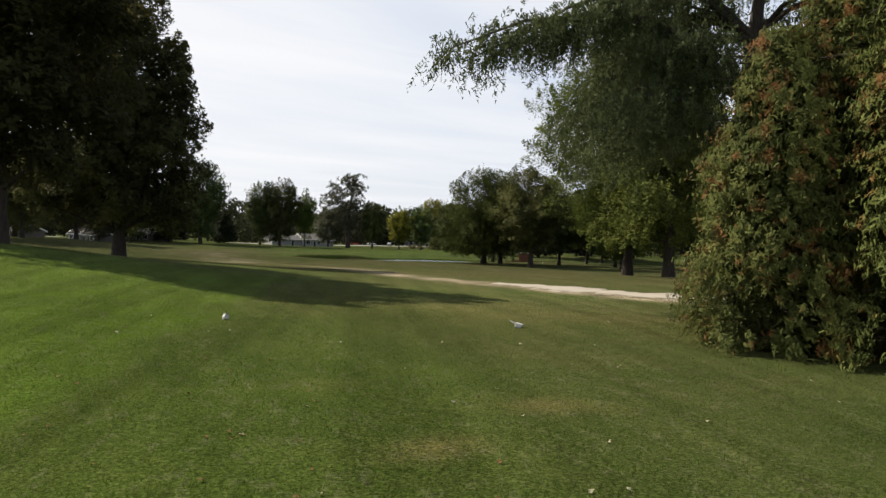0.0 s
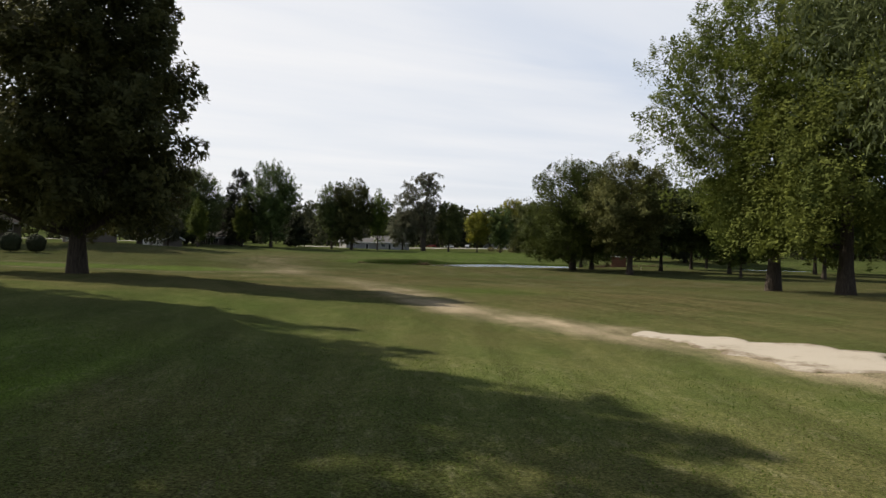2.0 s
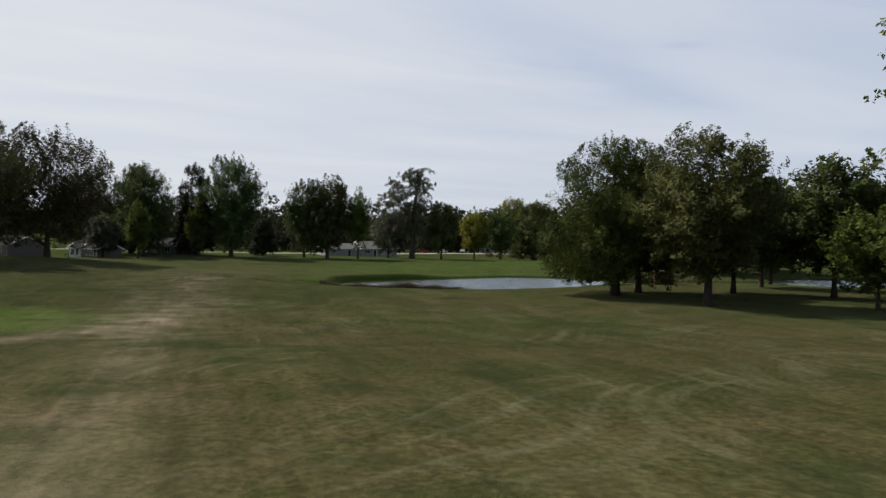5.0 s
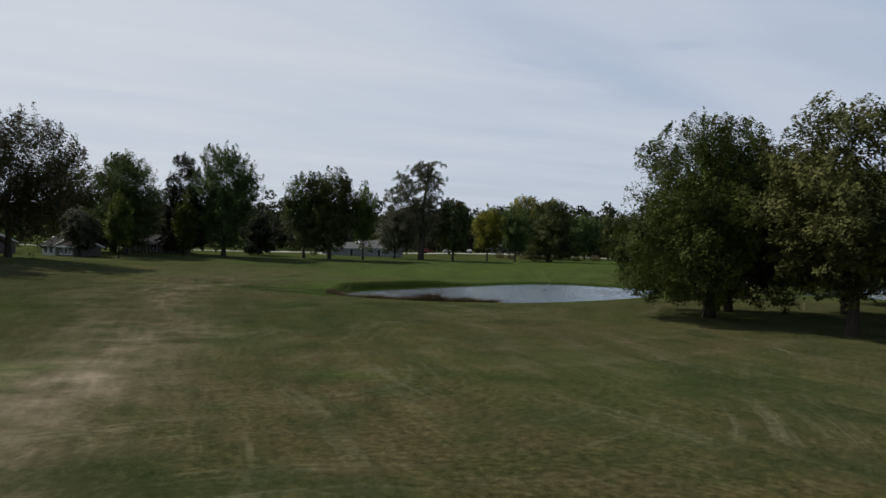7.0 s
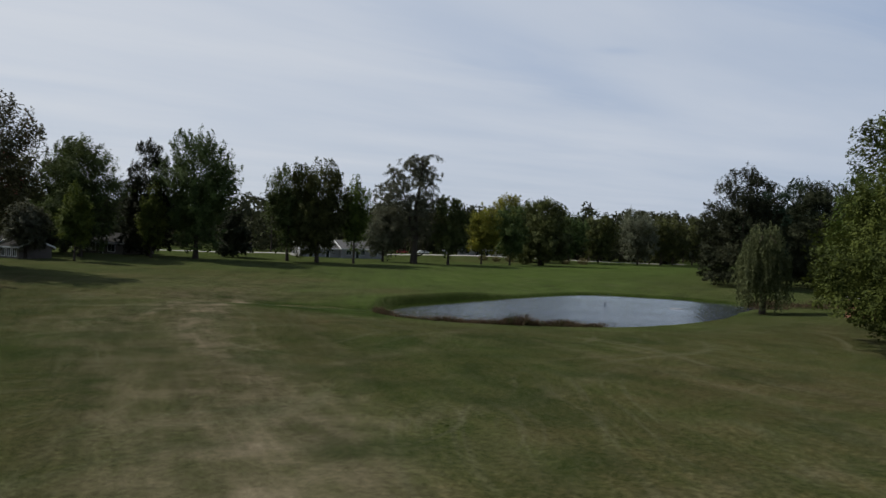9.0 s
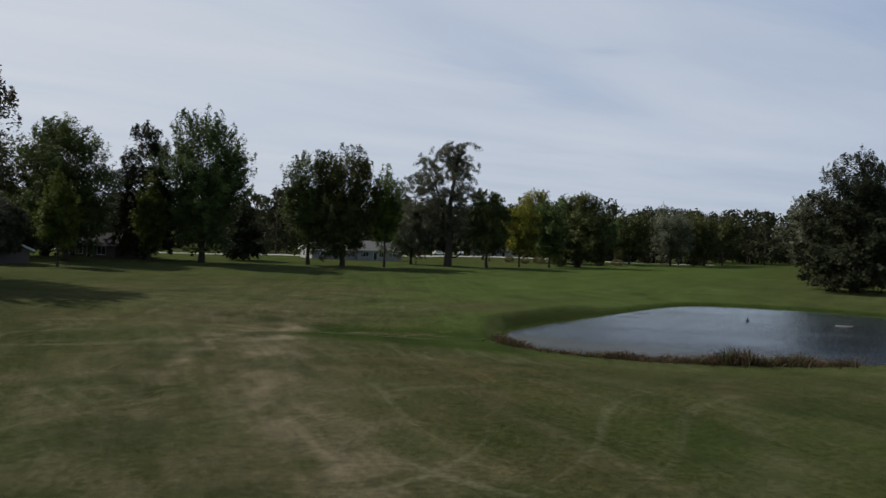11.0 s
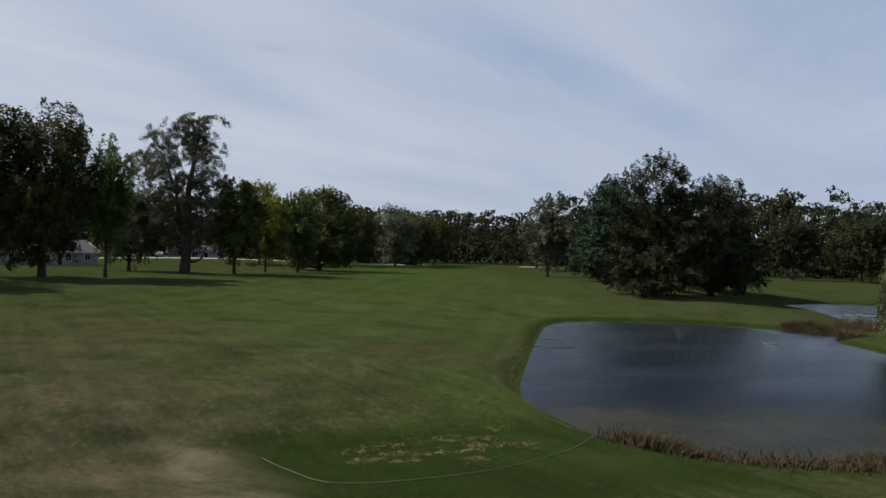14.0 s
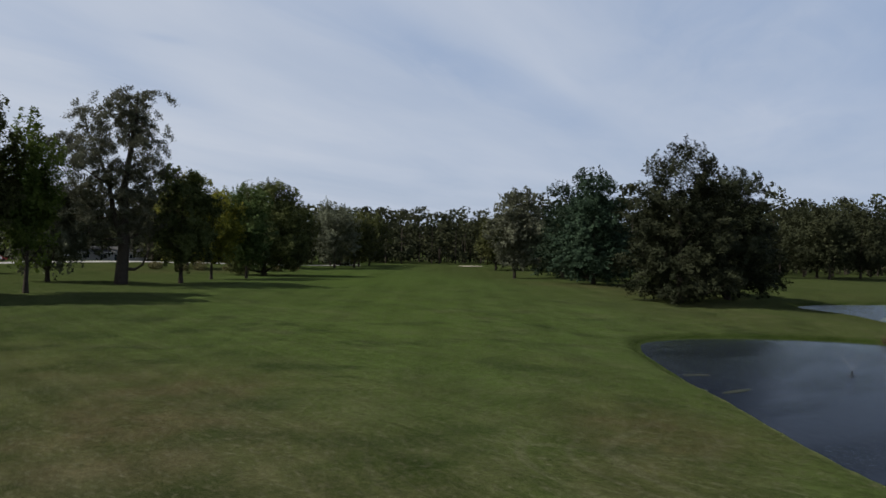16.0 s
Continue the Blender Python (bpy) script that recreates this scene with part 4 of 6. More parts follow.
def flat_patch(name, x, y, rx, ry, turn, mat, z, label, category, seed, dome=0.0, rim=28):
    """A thin irregular patch with a rounded rim."""
    rng = np.random.default_rng(seed)
    w = 1 + 0.25 * np.convolve(rng.normal(size=rim + 4), [0.2] * 5, "valid")
    bm = bmesh.new()
    rings = []
    for s, up in ((1.0, 0.0), (0.92, 0.6), (0.5, 1.0)):
        rings.append([bm.verts.new((math.cos(a) * rx * s * w[i], math.sin(a) * ry * s * w[i], dome * up)) for i, a in enumerate(np.linspace(0, 2 * math.pi, rim, endpoint=False))])
    mid = bm.verts.new((0, 0, dome))
    for i in range(rim):
        bm.faces.new((rings[0][i - 1], rings[0][i], rings[1][i], rings[1][i - 1]))
        bm.faces.new((rings[1][i - 1], rings[1][i], rings[2][i], rings[2][i - 1]))
        bm.faces.new((rings[2][i - 1], rings[2][i], mid))
    ob = part(name, bm, mat)
    ob.matrix_basis = pose(x, y, z, 0, 0, turn)
    return tagged(ob, label, category)


# ---------------------------------------------------------------- trees by the tee
tree("oak_tree", "large dark broad oak with low full crown", -21.1, 46.1, 20.6, 7.2, 1.9, "ovate", OAK_NEAR, 76000, 0.22, 260, 11, trunk=0.38, hollow=0.42, limbs=14, spiky=0.4, rise=0.35, squash=0.7, gaps=0.14)
tree("oak_tree", "tall dark oak with an open crown on the mound", -18.9, 30.0, 19.0, 6.8, 2.6, "round", OAK_NEAR, 50000, 0.25, 150, 12, trunk=0.36, hollow=0.25, limbs=20, spiky=0.4, gaps=0.12, rise=0.35, squash=0.7)
tree("maple_tree", "large spreading maple with green leaves turning yellow", 18.7, 71.6, 23.9, 11.1, 3.3, "round", MAPLE, 88000, 0.2, 360, 13, trunk=0.5, hollow=0.45, limbs=12, spiky=0.6, rise=0.4)
tree("locust_tree", "tall tree with drooping sprays of pale green leaves", 19.9, 62.2, 21.3, 9.0, 3.3, "dome", MAPLE, 56000, 0.23, 240, 14, trunk=0.48, hollow=0.45, limbs=10, droop=0.7, spiky=0.5, gaps=0.12)


def cedar(x, y, height, radius, seed, label):
    """A dense evergreen shrub: drooping sprays on a lumpy column, with dark hollows, down to the ground."""
    rng = np.random.default_rng(seed)
    root = tagged(new("cedar_shrub"), label, "shrub", "cedars beside the tee")
    root.location = (x, y, float(ground_z(x, y)))
    n = 2900
    u = rng.uniform(0, 1, n)
    a = rng.uniform(0, 2 * np.pi, n)
    lump = np.array([noise.noise(Vector((math.cos(p) * 1.6 + seed, math.sin(p) * 1.6, q * height * 0.75))) for p, q in zip(a, u)])
    keep = lump > -0.33 + 0.1 * rng.normal(size=n)
    u, a, lump = u[keep], a[keep], lump[keep]
    n = len(u)
    r = radius * np.clip(1 - u ** 1.9, 0.05, 1) ** 0.55 * (1.08 - 0.2 * u) * (0.9 + 0.55 * lump) * (0.9 + 0.1 * np.minimum(u / 0.1, 1)) * rng.uniform(0.78, 1.03, n)
    c = np.stack((np.cos(a) * r, np.sin(a) * r, 0.1 + u * height), 1)
    aim = rng.normal(size=(n, 3)) * 0.35 + np.stack((np.cos(a), np.sin(a), rng.uniform(-0.5, 0.5, n)), 1)
    per = 21
    s = rng.uniform(0, 1, (n, per))
    length = rng.uniform(0.16, 0.42, n)
    stem = c[:, None, :] + aim[:, None, :] * (s * length[:, None])[..., None] + np.array((0, 0, -0.22))[None, None] * (s ** 2 * length[:, None] * 2)[..., None]
    p = stem + rng.normal(size=(n, per, 3)) * (0.045 * (1.1 - 0.6 * s))[..., None]
    side = np.repeat(np.stack((np.cos(a), np.sin(a), np.full(n, 0.2)), 1) + 0.5 * aim, per, 0)
    v, f = leaves_at(rng, p.reshape(-1, 3), 0.030, long=3.6, hang=0.6, tri=True, face=side * 0.8)
    raw("foliage", v, f, CEDAR, root)
    tv, tf = tube([(0, 0, -0.1), (0.05, 0, height * 0.4), (0, 0.05, height * 0.85)], [0.16, 0.11, 0.03], 8)
    raw("trunk", tv, tf, BARK, root, True)
    tw = []
    for k in range(110):
        uu = rng.uniform(0.03, 0.92)
        aa = rng.uniform(0, 6.28)
        rr = radius * 0.8
        tw.append(tube([(0, 0, uu * height * 0.85), (math.cos(aa) * rr * 0.5, math.sin(aa) * rr * 0.5, uu * height + 0.15), (math.cos(aa) * rr, math.sin(aa) * rr, uu * height + 0.1)], [0.03, 0.02, 0.008], 4))
    tv, tf = join(tw)
    raw("branchwork", tv, tf, BARK, root)
    # dense dead inner foliage
    q = rng.normal(size=(9000, 3))
    q /= np.linalg.norm(q, axis=1)[:, None]
    q = q * (radius * 0.62, radius * 0.62, height * 0.5) + (0, 0, height * 0.47)
    v, f = leaves_at(rng, q, 0.16, long=1.6, tri=True)
    raw("inner_foliage", v, f, OAK, root)
    return root


cedar(5.95, 12.5, 5.5, 1.45, 1, "tall dense green cedar with rusty brown sprays")
cedar(7.75, 10.7, 7.2, 1.5, 2, "tall dense green cedar with rusty brown sprays")
cedar(7.6, 13.4, 7.4, 1.6, 3, "tall dense cedar behind two others")
cedar(9.9, 12.2, 7.4, 1.6, 4, "tall dense cedar at the end of the clump")


def weeping_tree(x, y, seed):
    """An upright trunk with long arching limbs, from which narrow leaves hang in feathery strands."""
    rng = np.random.default_rng(seed)
    root = tagged(new("weeping_tree"), "overhanging tree with drooping feathery strands of narrow leaves", "tree")
    root.location = (x, y, float(ground_z(x, y)))
    trunk = [Vector(p) for p in ((0.2, 0.1, -0.3), (0.0, 0, 2.5), (-0.15, 0, 5.0), (-0.1, 0, 7.2), (0.25, 0.2, 9.6), (0.5, 0.3, 12.2), (0.6, 0.3, 15.0))]
    tv, tf = tube(trunk, [0.5, 0.4, 0.36, 0.33, 0.26, 0.17, 0.06], 12)
    raw("trunk", tv, tf, BARK, root, True)
    # limbs: joint on the trunk, end and height of the arch
    lines = [(3, (-11.3, -4.2, 7.5), 2.4), (3, (-10.5, -4.0, 7.3), 2.6), (4, (-9.6, -3.8, 7.6), 2.2), (3, (-8.3, -3.2, 8.0), 2.2), (4, (-7.4, -3.0, 8.3), 2.0)]
    for k in range(18):
        j = int(rng.integers(2, 5))
        lines.append((j, (rng.uniform(-6.4, -4.0), rng.uniform(-5.0, 2.5), rng.uniform(4.6, 9.0)), rng.uniform(0.8, 1.8)))
    for k in range(40):
        j = int(rng.integers(3, 6))
        ang, far = rng.uniform(0, 6.283), rng.uniform(2.2, 6.0)
        lines.append((j, (math.cos(ang) * far, math.sin(ang) * far, trunk[j].z + rng.uniform(-1.0, 1.8)), rng.uniform(0.6, 1.6)))
    strands = []
    for k, (j, end, arch) in enumerate(lines):
        a0, e = trunk[j], Vector(end)
        out = Vector((e.x - a0.x, e.y - a0.y, 0)).normalized()
        line = [a0] + [a0.lerp(e, t) + Vector((0, 0, arch * 4 * t * (1 - t) * (1.1 - 0.35 * t))) for t in (0.25, 0.5, 0.75, 1.0)]
        thick = 0.16 if k < 5 else 0.1
        lv, lf = tube(line, [thick, thick * 0.75, thick * 0.5, thick * 0.3, 0.015], 6)
        raw("limb", lv, lf, BARK, root, True)
        for m in range(165 if k < 5 else 84 if k < 23 else 64):
            s = (0.3 + 0.7 * rng.uniform(0, 1) ** 0.8) * 4
            i = min(int(s), 3)
            p = line[i].lerp(line[i + 1], s - i) + Vector((rng.normal() * (0.28 if k < 5 else 0.5), rng.normal() * 0.5, rng.normal() * 0.2))
            length = rng.uniform(0.35, 1.35) if k < 5 else rng.uniform(0.4, 1.8)
            d = out * 0.4 + Vector((rng.normal() * 0.4, rng.normal() * 0.4, 0))
            n = int(10 + 24 * length)
            t = np.sort(rng.uniform(0, 1, n))
            strands.append(np.array(p)[None] + np.outer(t * length * 0.7, np.array(d)) + np.outer(-(t ** 1.7) * length, (0, 0, 1.0)) + rng.normal(size=(n, 3)) * 0.05)
    v, f = leaves_at(rng, np.concatenate(strands), 0.042, long=3.6, hang=0.8, tri=True)
    raw("crown", v, f, FEATHERY, root)
    return root


weeping_tree(10.9, 25.8, 15)

# ---------------------------------------------------------------- trees by the pond
tree("maple_tree", "broad dark maple with low drooping branches beside the pond", 7.1, 123.4, 16.8, 10.2, 2.0, "dome", MAPLE_MID, 74000, 0.2, 260, 21, trunk=0.46, hollow=0.4, limbs=14, spiky=0.35, rise=0.3)
tree("maple_tree", "round dark maple standing behind another", 10.6, 130.0, 16.6, 7.0, 3.0, "round", MAPLE_MID, 34000, 0.24, 120, 22, trunk=0.35, spiky=0.4, rise=0.35)
tree("maple_tree", "tall maple with yellow green thinning top", 14.2, 114.0, 16.4, 8.0, 3.0, "round", MAPLE_THIN, 36000, 0.26, 180, 23, trunk=0.4, hollow=0.35, limbs=12, spiky=0.5, rise=0.45)
for i, (tx, ty, th, trd, tf_) in enumerate([(21.8, 132.5, 14.5, 6.8, 3.0), (31.5, 129.0, 16.0, 7.8, 2.8), (30.2, 148.5, 15.5, 6.4, 3.0), (47.8, 138.6, 17.5, 8.0, 2.8), (41.0, 118.0, 15.5, 7.4, 2.8), (58.0, 150.0, 17.0, 8.6, 2.8), (66.0, 128.0, 18.0, 8.8, 2.8), (37.0, 165.0, 14.5, 6.8, 2.8)]):
    tree("maple_tree", "shady green park maple with a clear trunk", tx, ty, th, trd, tf_, "round", MAPLE_DEEP, 9000, 0.5, 100, 30 + i, trunk=0.3, hollow=0.4, limbs=6, group="park maples", spiky=0.4)
tree("maple_tree", "smaller bright green maple with low branches", 28.6, 113.4, 9.5, 5.2, 2.0, "round", MAPLE, 12000, 0.3, 100, 40, trunk=0.2, limbs=6, spiky=0.6)


def willow(x, y, height, radius, seed):
    """A weeping willow: hanging strands of narrow leaves from arching limbs."""
    rng = np.random.default_rng(seed)
    root = tagged(new("willow_tree"), "weeping willow with long pale hanging strands", "tree")
    root.location = (x, y, float(ground_z(x, y)))
    ps = []
    for k in range(210):
        a, r = rng.uniform(0, 6.283), radius * math.sqrt(rng.uniform(0.1, 1))
        top = height * (1 - 0.4 * (r / radius) ** 2) * rng.uniform(0.85, 1.0)
        length = top * rng.uniform(0.45, 0.93)
        m = int(length / 0.07)
        s = np.linspace(0, 1, m)
        sway = rng.normal(size=2) * 0.5
        q = np.stack((math.cos(a) * r + sway[0] * s ** 2 + rng.normal(size=m) * 0.09, math.sin(a) * r + sway[1] * s ** 2 + rng.normal(size=m) * 0.09, top - s * length), 1)
        ps.append(q)
    v, f = leaves_at(rng, np.concatenate(ps), 0.12, long=3.2, hang=1.0)
    raw("crown", v, f, WILLOW, root)
    tv, tf = tube([(0, 0, -0.2), (0.1, 0, height * 0.3), (0.2, 0.1, height * 0.75)], [0.4, 0.28, 0.12], 9)
    raw("trunk", tv, tf, BARK, root, True)
    for k in range(8):
        a = k * 0.785 + rng.uniform(-0.2, 0.2)
        lv, lf = tube([(0.1, 0, height * 0.35), (math.cos(a) * radius * 0.4, math.sin(a) * radius * 0.4, height * 0.8), (math.cos(a) * radius * 0.85, math.sin(a) * radius * 0.85, height * 0.72)], [0.16, 0.09, 0.02], 6)
        raw("limb", lv, lf, BARK, root, True)
    return root


willow(11.3, 159.6, 11.0, 2.8, 5)

# the dark conifers behind the pond
tree("spruce_tree", "massive dark spruce with skirts near the grass", 27.9, 206.8, 21.4, 9.6, 0.4, "dome", SPRUCE, 52000, 0.27, 330, 51, trunk=0.45, hollow=0.55, limbs=8, group="conifers behind the pond", spiky=0.7, squash=0.5, rise=0.12, gaps=0.05)
tree("spruce_tree", "wide dark spruce standing behind another", 42.5, 209.5, 19.6, 9.0, 0.6, "dome", SPRUCE, 42000, 0.28, 220, 52, trunk=0.42, hollow=0.55, group="conifers behind the pond", spiky=0.7, squash=0.5, rise=0.12, gaps=0.05)
tree("spruce_tree", "dark rounded spruce in the group", 54.0, 218.0, 18.0, 8.0, 0.8, "dome", SPRUCE, 26000, 0.34, 150, 53, trunk=0.42, hollow=0.55, group="conifers behind the pond", spiky=0.7, squash=0.5, rise=0.12, gaps=0.05)
tree("pine_tree", "blue green white pine with tiered branches", 47.6, 241.2, 20.8, 9.0, 0.6, "dome", PINE, 18000, 0.42, 200, 54, trunk=0.4, hollow=0.45, group="pines along the fairway", spiky=0.9, squash=0.5, rise=0.12, gaps=0.05)
tree("pine_tree", "blue green white pine with a ragged top", 62.0, 256.0, 24.6, 10.4, 0.6, "dome", PINE, 18000, 0.44, 200, 55, trunk=0.4, hollow=0.45, group="pines along the fairway", spiky=0.9, squash=0.5, rise=0.12, gaps=0.05)
tree("pine_tree", "blue green white pine beside the fairway", 75.0, 278.0, 24.6, 10.6, 0.6, "dome", PINE, 15000, 0.48, 180, 56, trunk=0.4, hollow=0.45, group="pines along the fairway", spiky=0.9, squash=0.5, rise=0.12, gaps=0.05)

# ---------------------------------------------------------------- the row along the far side
ROW = "far row of trees"
def open_locust(x, y, clumps, seed):
    """A tall, gaunt tree: two bending leaders with flat separate tufts of foliage on bare limbs."""
    rng = np.random.default_rng(seed)
    root = tagged(new("locust_tree"), "irregular tall locust with open grey green tiers", "tree")
    root.location = (x, y, float(ground_z(x, y)))
    root.scale = (1.06, 1.06, 1.06)
    stem = [(0, 0, -0.3), (0.1, 0, 2.0), (0.3, 0.1, 5.5), (0.1, 0, 9.0), (0.2, 0.2, 13.0), (0.9, 0.2, 17.5), (1.4, 0.1, 21.5), (1.4, 0, 24.5)]
    fork = [(0.25, 0.1, 5.0), (-0.9, 0.3, 8.5), (-1.6, 0.5, 12.5), (-3.0, 0.4, 16.5), (-4.2, 0.3, 19.0)]
    for name, line, r0 in (("trunk", stem, 0.85), ("limb", fork, 0.4)):
        v, f = tube(line, [r0 * (1 - 0.94 * i / (len(line) - 1)) + 0.02 for i in range(len(line))], 10)
        raw(name, v, f, BARK, root, True)
    # a low hooked limb
    v, f = tube([(0.4, -0.1, 2.0), (1.5, -0.3, 1.9), (2.4, -0.4, 2.5), (2.9, -0.4, 3.8), (3.4, -0.5, 5.2)], [0.24, 0.2, 0.17, 0.12, 0.05], 8)
    raw("limb", v, f, BARK, root, True)
    pts = []
    for dx, z, r in clumps:
        c = np.array((dx, rng.normal() * (1.4 + 0.5 * abs(dx)) * 0.7, z))
        near = min(stem[2:] + fork[1:], key=lambda q: (q[0] - c[0]) ** 2 + (q[1] - c[1]) ** 2 + 1.4 * (q[2] + 1.5 - c[2]) ** 2)
        a, e = Vector(near), Vector(c)
        v, f = tube([a, a.lerp(e, 0.5) + Vector((0, 0, -0.25)), e], [0.15, 0.09, 0.02], 6)
        raw("limb", v, f, BARK, root, True)
        for _ in range(int(9 + 9 * r)):
            d = rng.normal(size=3) * (0.7, 0.7, 0.42) * r
            k = int(88 * r)
            tip = rng.normal(size=3) * (1, 1, 0.7)
            tip /= np.linalg.norm(tip)
            s = rng.uniform(0, 1, k)
            q = c + d + np.outer(s, tip) * r * 0.75 + rng.normal(size=(k, 3)) * 0.2
            q[:, 2] -= 0.35 * r * s ** 2
            pts.append(q)
    v, f = leaves_at(rng, np.concatenate(pts), 0.115, tri=True)
    raw("crown", v, f, LOCUST, root)
    return root


open_locust(-33.5, 248.6, [(1.2, 23.4, 1.9), (-1.6, 22.3, 1.6), (3.1, 20.2, 1.7), (0.4, 20.4, 1.8), (-5.0, 20.2, 1.6), (-6.6, 17.6, 1.6), (1.6, 17.6, 2.3), (-3.4, 16.6, 2.1), (-6.2, 14.6, 1.9), (-1.4, 14.0, 2.4), (2.7, 14.4, 2.0), (-5.4, 11.2, 2.2), (-2.6, 10.4, 2.6), (1.8, 9.8, 2.3), (3.8, 11.0, 1.6), (-6.8, 8.0, 2.0), (-4.0, 6.4, 2.2), (0.2, 12.2, 2.4), (-0.6, 7.6, 2.2), (3.6, 7.4, 2.2), (-2.2, 18.6, 1.7), (5.4, 8.6, 1.8), (1.4, 21.8, 1.6)], 61)
tree("locust_tree", "grey green tree leaning over small houses", -96.4, 198.0, 9.8, 4.8, 1.9, "round", LOCUST, 9000, 0.4, 80, 90, trunk=0.26, droop=0.4, spiky=0.5)
tree("locust_tree", "low dark tree beside the taller locust", -25.2, 251.0, 16.8, 6.2, 3.2, "round", OAK, 15000, 0.36, 110, 62, trunk=0.3, droop=0.5, spiky=0.3, gaps=0.1)
tree("locust_tree", "low brownish tree beside the taller locust", -41.5, 255.0, 14.5, 6.5, 1.6, "round", LOCUST, 10000, 0.38, 90, 63, trunk=0.28, droop=0.5, spiky=0.4)
tree("maple_tree", "feathery silver maple in the far row", -59.0, 228.0, 21.0, 6.6, 3.0, "vase", MAPLE_DEEP, 16000, 0.36, 110, 64, trunk=0.34, hollow=0.3, spiky=0.7, group=ROW, rise=0.95, squash=1.15)
tree("maple_tree", "dense dark maple in the far row", -52.7, 228.0, 21.8, 6.8, 2.2, "broad", OAK, 30000, 0.36, 150, 65, trunk=0.42, hollow=0.45, spiky=0.45, group=ROW, rise=0.9, squash=1.1, gaps=0.08)
tree("maple_tree", "slim young maple in the far row", -45.5, 232.0, 19.0, 3.9, 3.2, "round", MAPLE, 12000, 0.34, 90, 66, trunk=0.24, hollow=0.25, spiky=0.5, group=ROW, rise=1.1, squash=1.25, gaps=0.1)
tree("maple_tree", "big silver maple with feathery upright top", -75.5, 220.0, 25.6, 10.2, 2.2, "vase", MAPLE_DEEP, 36000, 0.36, 170, 67, trunk=0.5, hollow=0.35, spiky=0.7, group=ROW, rise=0.95, squash=1.15)
tree("spruce_tree", "dark narrow spruce in the far row", -86.0, 222.0, 23.5, 7.2, 0.5, "dome", SPRUCE, 20000, 0.4, 130, 68, trunk=0.3, group=ROW, spiky=0.3, squash=0.5, rise=0.12, gaps=0.05)
tree("spruce_tree", "low dark spruce with skirts on the grass", -72.5, 234.5, 10.5, 5.2, 0.1, "dome", SPRUCE, 9000, 0.36, 100, 69, trunk=0.2, group=ROW, squash=0.5, rise=0.12, gaps=0.05)
tree("maple_tree", "small yellow green tree under taller ones", -83.0, 216.5, 14.2, 3.9, 1.2, "spindle", MAPLE, 8000, 0.34, 80, 70, trunk=0.2, spiky=0.6, group=ROW)
tree("locust_tree", "tall spreading locust in the far row", -94.0, 211.0, 22.8, 9.0, 2.2, "round", MAPLE_DEEP, 26000, 0.36, 130, 71, trunk=0.4, hollow=0.3, limbs=10, group=ROW, spiky=0.4)
tree("maple_tree", "slim young tree with pale yellow green leaves", -87.2, 196.5, 13.2, 3.4, 1.6, "spindle", MAPLE, 8000, 0.3, 80, 72, trunk=0.16, spiky=0.6, group=ROW)
tree("spruce_tree", "dark spruce behind the locust", -103.0, 222.0, 23.0, 7.0, 0.5, "dome", SPRUCE, 18000, 0.42, 110, 73, trunk=0.3, group=ROW, squash=0.5, rise=0.12, gaps=0.05)
EDGE = "maples along the edge"
tree("maple_tree", "tall maple with a reddish top", -83.0, 160.0, 22.6, 10.6, 2.0, "round", RED_TOP, 26000, 0.34, 190, 74, trunk=0.45, hollow=0.4, spiky=0.55, group=EDGE, rise=0.85, squash=1.1)
tree("maple_tree", "tall dark maple along the course edge", -87.0, 146.0, 22.8, 10.6, 2.0, "round", OAK, 24000, 0.36, 190, 75, trunk=0.45, hollow=0.4, spiky=0.55, group=EDGE, rise=0.85, squash=1.1)
tree("maple_tree", "tall dark maple behind the edge", -100.0, 165.0, 23.0, 10.0, 2.0, "round", OAK, 16000, 0.42, 130, 76, trunk=0.5, group=EDGE, spiky=0.6)
tree("maple_tree", "tall dark maple far along the edge", -103.0, 138.0, 22.5, 10.0, 2.0, "round", OAK, 16000, 0.42, 130, 77, trunk=0.5, group=EDGE, spiky=0.6)
ACROSS = "trees across the fairway"
tree("maple_tree", "maple with leaves turning yellow green", -16.6, 266.0, 15.8, 5.6, 3.0, "round", MAPLE_GOLD, 11000, 0.36, 100, 78, trunk=0.24, group=ACROSS, spiky=0.4)
tree("maple_tree", "tree turning bright yellow behind others", -5.0, 326.0, 23.4, 9.4, 2.0, "round", YELLOW, 20000, 0.42, 100, 79, trunk=0.3, group=ACROSS, spiky=0.4)
tree("maple_tree", "green maple with a straight trunk", -8.6, 272.0, 17.0, 6.0, 2.4, "round", MAPLE_DEEP, 11000, 0.38, 100, 80, trunk=0.24, group=ACROSS, spiky=0.4)
tree("maple_tree", "wide dense dark maple with a flat top", 2.0, 292.0, 20.2, 10.6, 0.6, "broad", OAK, 38000, 0.4, 190, 81, trunk=0.5, hollow=0.5, spiky=0.2, gaps=0.0, rise=0.6, group=ACROSS)
